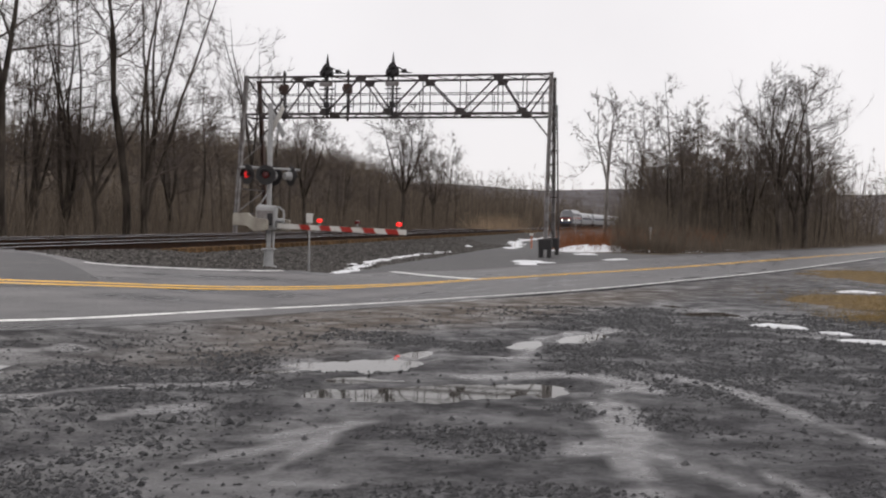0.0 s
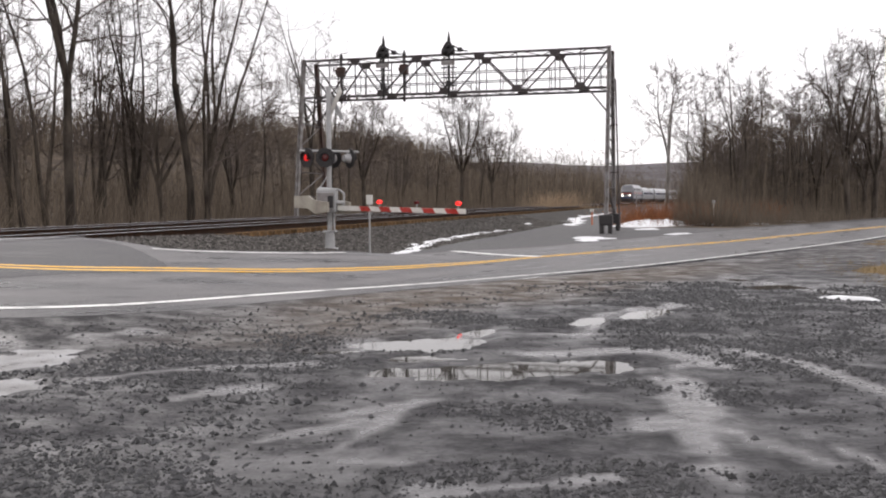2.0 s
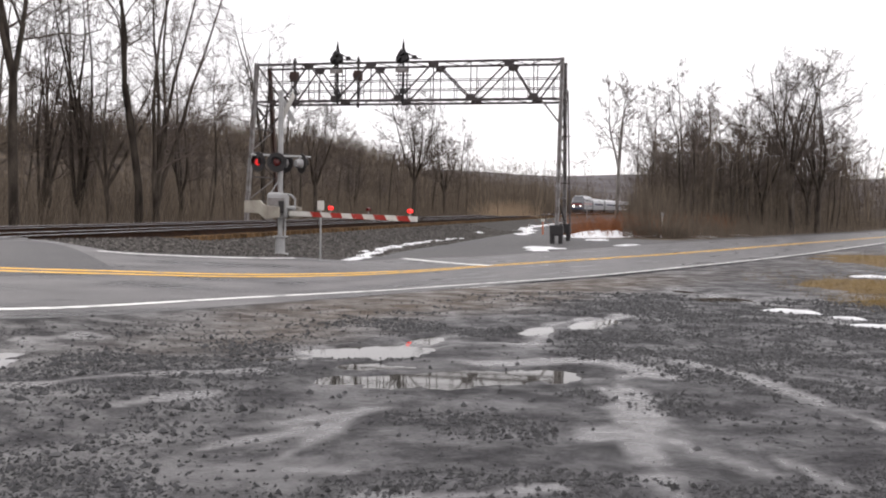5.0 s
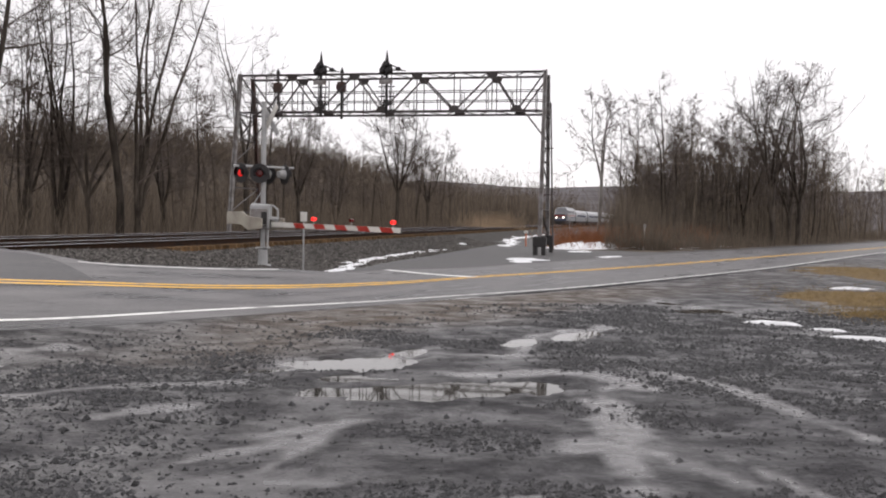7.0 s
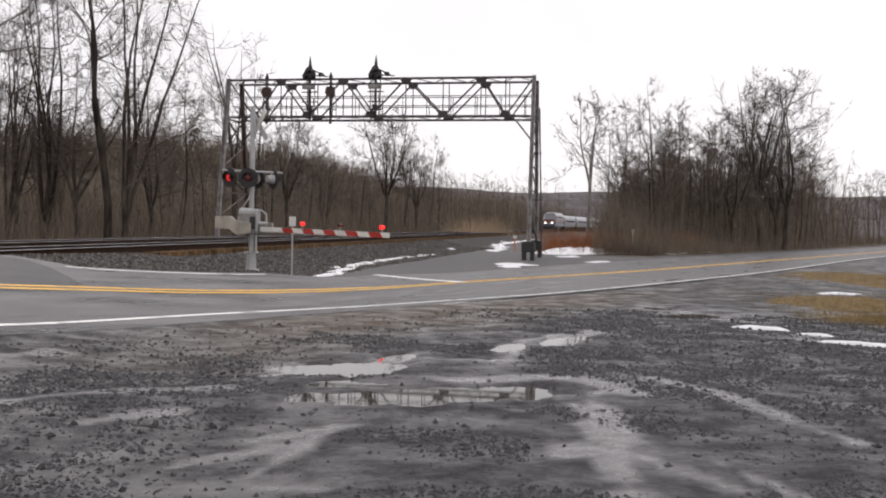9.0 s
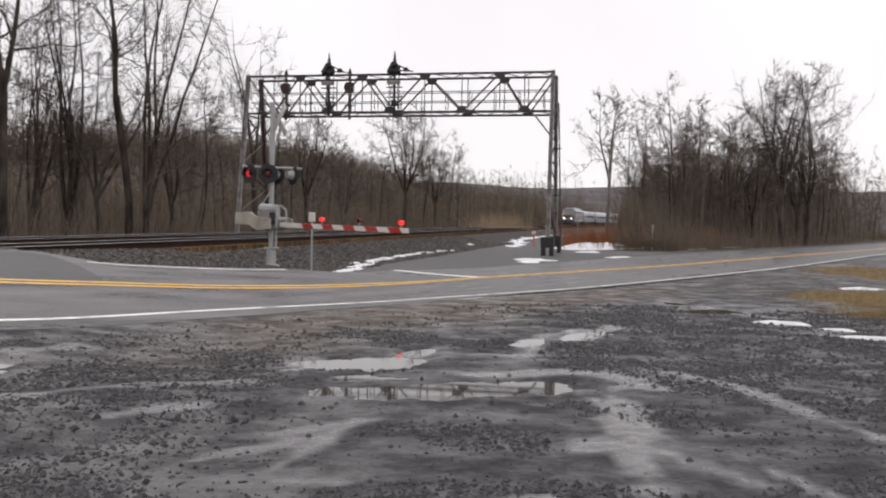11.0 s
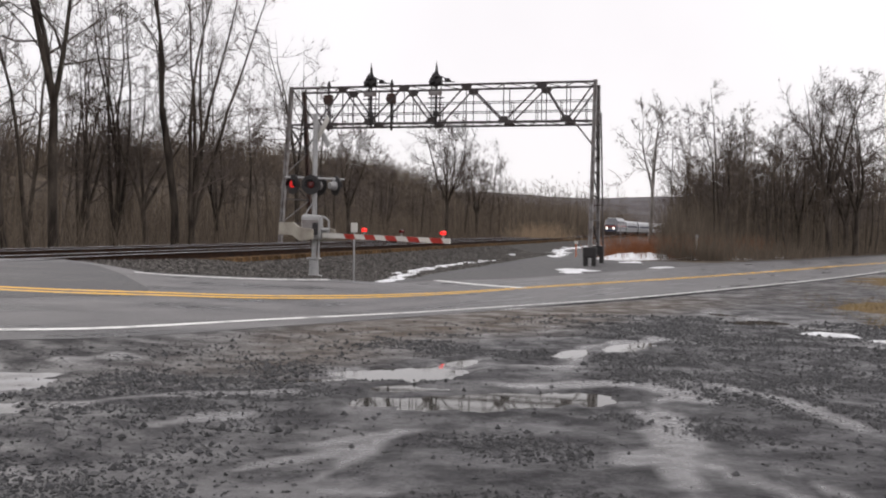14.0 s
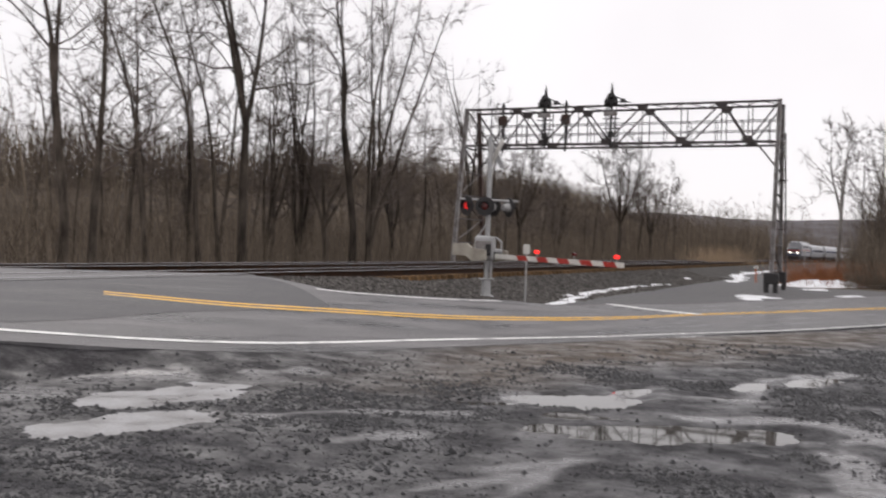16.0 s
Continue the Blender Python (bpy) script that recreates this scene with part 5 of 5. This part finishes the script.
# ---------- passenger train far down the line ----------
silver = material("silver_train_side", (0.42, 0.43, 0.45), 0.4, 0.3, 0.12, 1, 0.05, 30)
roof_pale = material("pale_train_roof", (0.6, 0.61, 0.63), 0.5, 0.1, 0.12, 1, 0.05, 30)
train_blue = material("blue_train_band", (0.05, 0.075, 0.16), 0.3, 0, 0.1, 1, 0.0, 30)
train_grey = material("dark_grey_train_nose", (0.09, 0.09, 0.1), 0.4, 0, 0.12, 1, 0.05, 30)
train_red = material("red_train_band", (0.38, 0.05, 0.04), 0.4, 0, 0.1, 1, 0.0, 30)
glass_dark = material("dark_window_glass", (0.02, 0.022, 0.026), 0.12, 0, 0.1, 1, 0.0, 30)
head_lamp = material("lit_headlamp", (0.9, 0.88, 0.8), 0.3, 0, 0.0, 1, 0, 30, emit=(1.0, 0.93, 0.8), strength=6.0)


def prism(sections, cap=True):
    """A solid lofted through equal outlines given as (x, z) at each y."""
    bm = bmesh.new()
    loops = [[bm.verts.new((x, y, z)) for x, z in outline] for y, outline in sections]
    k = len(loops[0])
    for a, b in zip(loops[:-1], loops[1:]):
        for i in range(k):
            bm.faces.new((a[i], a[(i + 1) % k], b[(i + 1) % k], b[i]))
    if cap:
        bm.faces.new(loops[0][::-1]), bm.faces.new(loops[-1])
    bmesh.ops.recalc_face_normals(bm, faces=bm.faces[:])
    return bm


def train_pose(a):
    x, y = plan(TRACKS[1] + bend(a), a)
    return pose(x, y, RAIL_TOP, 0, 0, -11.5 - math.degrees(max(0, a - BEND_FROM) / BEND_RADIUS))


def bogie(parent, y):
    bm = boxes(((-1.25, y - 1.7, 0.35), (-1.05, y + 1.7, 0.85)), ((1.05, y - 1.7, 0.35), (1.25, y + 1.7, 0.85)), ((-1.1, y - 0.3, 0.4), (1.1, y + 0.3, 0.8)), bevel=0.05)
    truck = part("bogie", bm, steel_black, parent)
    for dy in (-1.2, 1.2):
        for s in (-0.75, 0.75):
            part("wheel", rods(((s - 0.07, y + dy, 0.46), (s + 0.07, y + dy, 0.46), 0.46)), rust, truck)


def locomotive(a):
    g = thing("locomotive", train_pose(a), "grey diesel passenger locomotive with red, white and blue bands", "locomotive")
    body = [(-1.5, 0.95), (-1.53, 2.3), (-1.5, 3.5), (-1.1, 4.15), (1.1, 4.15), (1.5, 3.5), (1.53, 2.3), (1.5, 0.95)]
    def scaled(f, top, low=0.95):
        return [(x * f, low + (z - 0.95) * (top - low) / 3.2) for x, z in body]
    part("body", prism([(2.4, scaled(1, 4.15)), (20.6, scaled(1, 4.15))]), silver, g, "silver-grey ribbed side")
    part("nose", prism([(0.0, scaled(0.9, 2.6)), (0.9, scaled(0.98, 3.1)), (2.4, scaled(1, 4.15))]), train_grey, g, "dark grey sloped nose")
    part("roof", boxes(((-1.0, 4.0, 4.12), (1.0, 19.5, 4.32)), bevel=0.08), roof_pale, g)
    for s in (-1, 1):
        part("window", boxes(((min(s * 0.1, s * 1.1), 1.72, 3.05), (max(s * 0.1, s * 1.1), 2.0, 3.6))), glass_dark, g, "windscreen")
        part("side_window", boxes(((min(s * 1.45, s * 1.56), 2.9, 2.9), (max(s * 1.45, s * 1.56), 3.9, 3.5)), bevel=0.01), glass_dark, g)
        part("red_band", boxes(((min(s * 1.5, s * 1.555), 2.4, 2.2), (max(s * 1.5, s * 1.555), 20.5, 2.45))), train_red, g)
        part("white_band", boxes(((min(s * 1.5, s * 1.555), 2.4, 2.0), (max(s * 1.5, s * 1.555), 20.5, 2.15))), white_paint, g)
        part("blue_band", boxes(((min(s * 1.5, s * 1.555), 2.4, 1.72), (max(s * 1.5, s * 1.555), 20.5, 1.97))), train_blue, g)
        for k in range(4):
            part("grille", boxes(((min(s * 1.45, s * 1.56), 6 + k * 3.2, 2.9), (max(s * 1.45, s * 1.56), 7.8 + k * 3.2, 3.45))), train_grey, g)
        part("headlight", rods(((s * 0.85, -0.06, 1.75), (s * 0.85, 0.1, 1.75), 0.16)), head_lamp, g, "lit headlight")
    part("headlight", rods(((0, 0.28, 2.45), (0, 0.6, 2.45), 0.13)), head_lamp, g, "lit headlight")
    part("nose_red_band", boxes(((-1.33, -0.03, 2.05), (1.33, 0.1, 2.3))), train_red, g)
    part("nose_white_band", boxes(((-1.33, -0.03, 1.45), (1.33, 0.1, 1.62))), white_paint, g)
    part("nose_blue_band", boxes(((-1.33, -0.03, 1.1), (1.33, 0.1, 1.42))), train_blue, g)
    part("pilot", prism([(-0.35, [(-1.1, 0.12), (-1.2, 0.9), (1.2, 0.9), (1.1, 0.12)]), (0.9, [(-1.3, 0.15), (-1.4, 0.96), (1.4, 0.96), (1.3, 0.15)])]), steel_black, g)
    part("fuel_tank", boxes(((-1.3, 8.2, 0.25), (1.3, 13.2, 0.98)), bevel=0.1), train_grey, g)
    bogie(g, 4.2), bogie(g, 17.2)
    return g


def coach(a):
    g = thing("railway_coach", train_pose(a), "silver passenger coach with a blue window band", "railway coach", "coaches of the train")
    side = [(-1.4, 0.9), (-1.52, 1.7), (-1.53, 2.4), (-1.4, 3.2), (-0.95, 3.75), (0, 3.9), (0.95, 3.75), (1.4, 3.2), (1.53, 2.4), (1.52, 1.7), (1.4, 0.9)]
    part("body", prism([(0.4, side), (25.6, side)]), silver, g)
    part("roof", prism([(0.35, [(x, z) for x, z in ((-1.3, 3.36), (-0.96, 3.78), (0, 3.93), (0.96, 3.78), (1.3, 3.36))]), (25.65, [(x, z) for x, z in ((-1.3, 3.36), (-0.96, 3.78), (0, 3.93), (0.96, 3.78), (1.3, 3.36))])]), roof_pale, g)
    for s in (-1, 1):
        part("window_band", boxes(((min(s * 1.45, s * 1.55), 2.2, 2.05), (max(s * 1.45, s * 1.55), 23.8, 2.6))), train_blue, g, "blue band")
        for k in range(10):
            part("window", boxes(((min(s * 1.45, s * 1.56), 2.9 + k * 2.05, 2.12), (max(s * 1.45, s * 1.56), 4.4 + k * 2.05, 2.55))), glass_dark, g)
    part("underframe", boxes(((-1.2, 6.0, 0.4), (1.2, 20, 0.95)), bevel=0.1), steel_black, g)
    part("vestibule", boxes(((-0.7, -0.1, 0.95), (0.7, 0.4, 3.2))), steel_black, g)
    bogie(g, 3.2), bogie(g, 22.8)
    return g


TRAIN_FRONT = 232.0
locomotive(TRAIN_FRONT)
first = coach(TRAIN_FRONT + 21.0)
for k in range(1, 5):
    copy_thing(first, train_pose(TRAIN_FRONT + 21.0 + 26.1 * k))
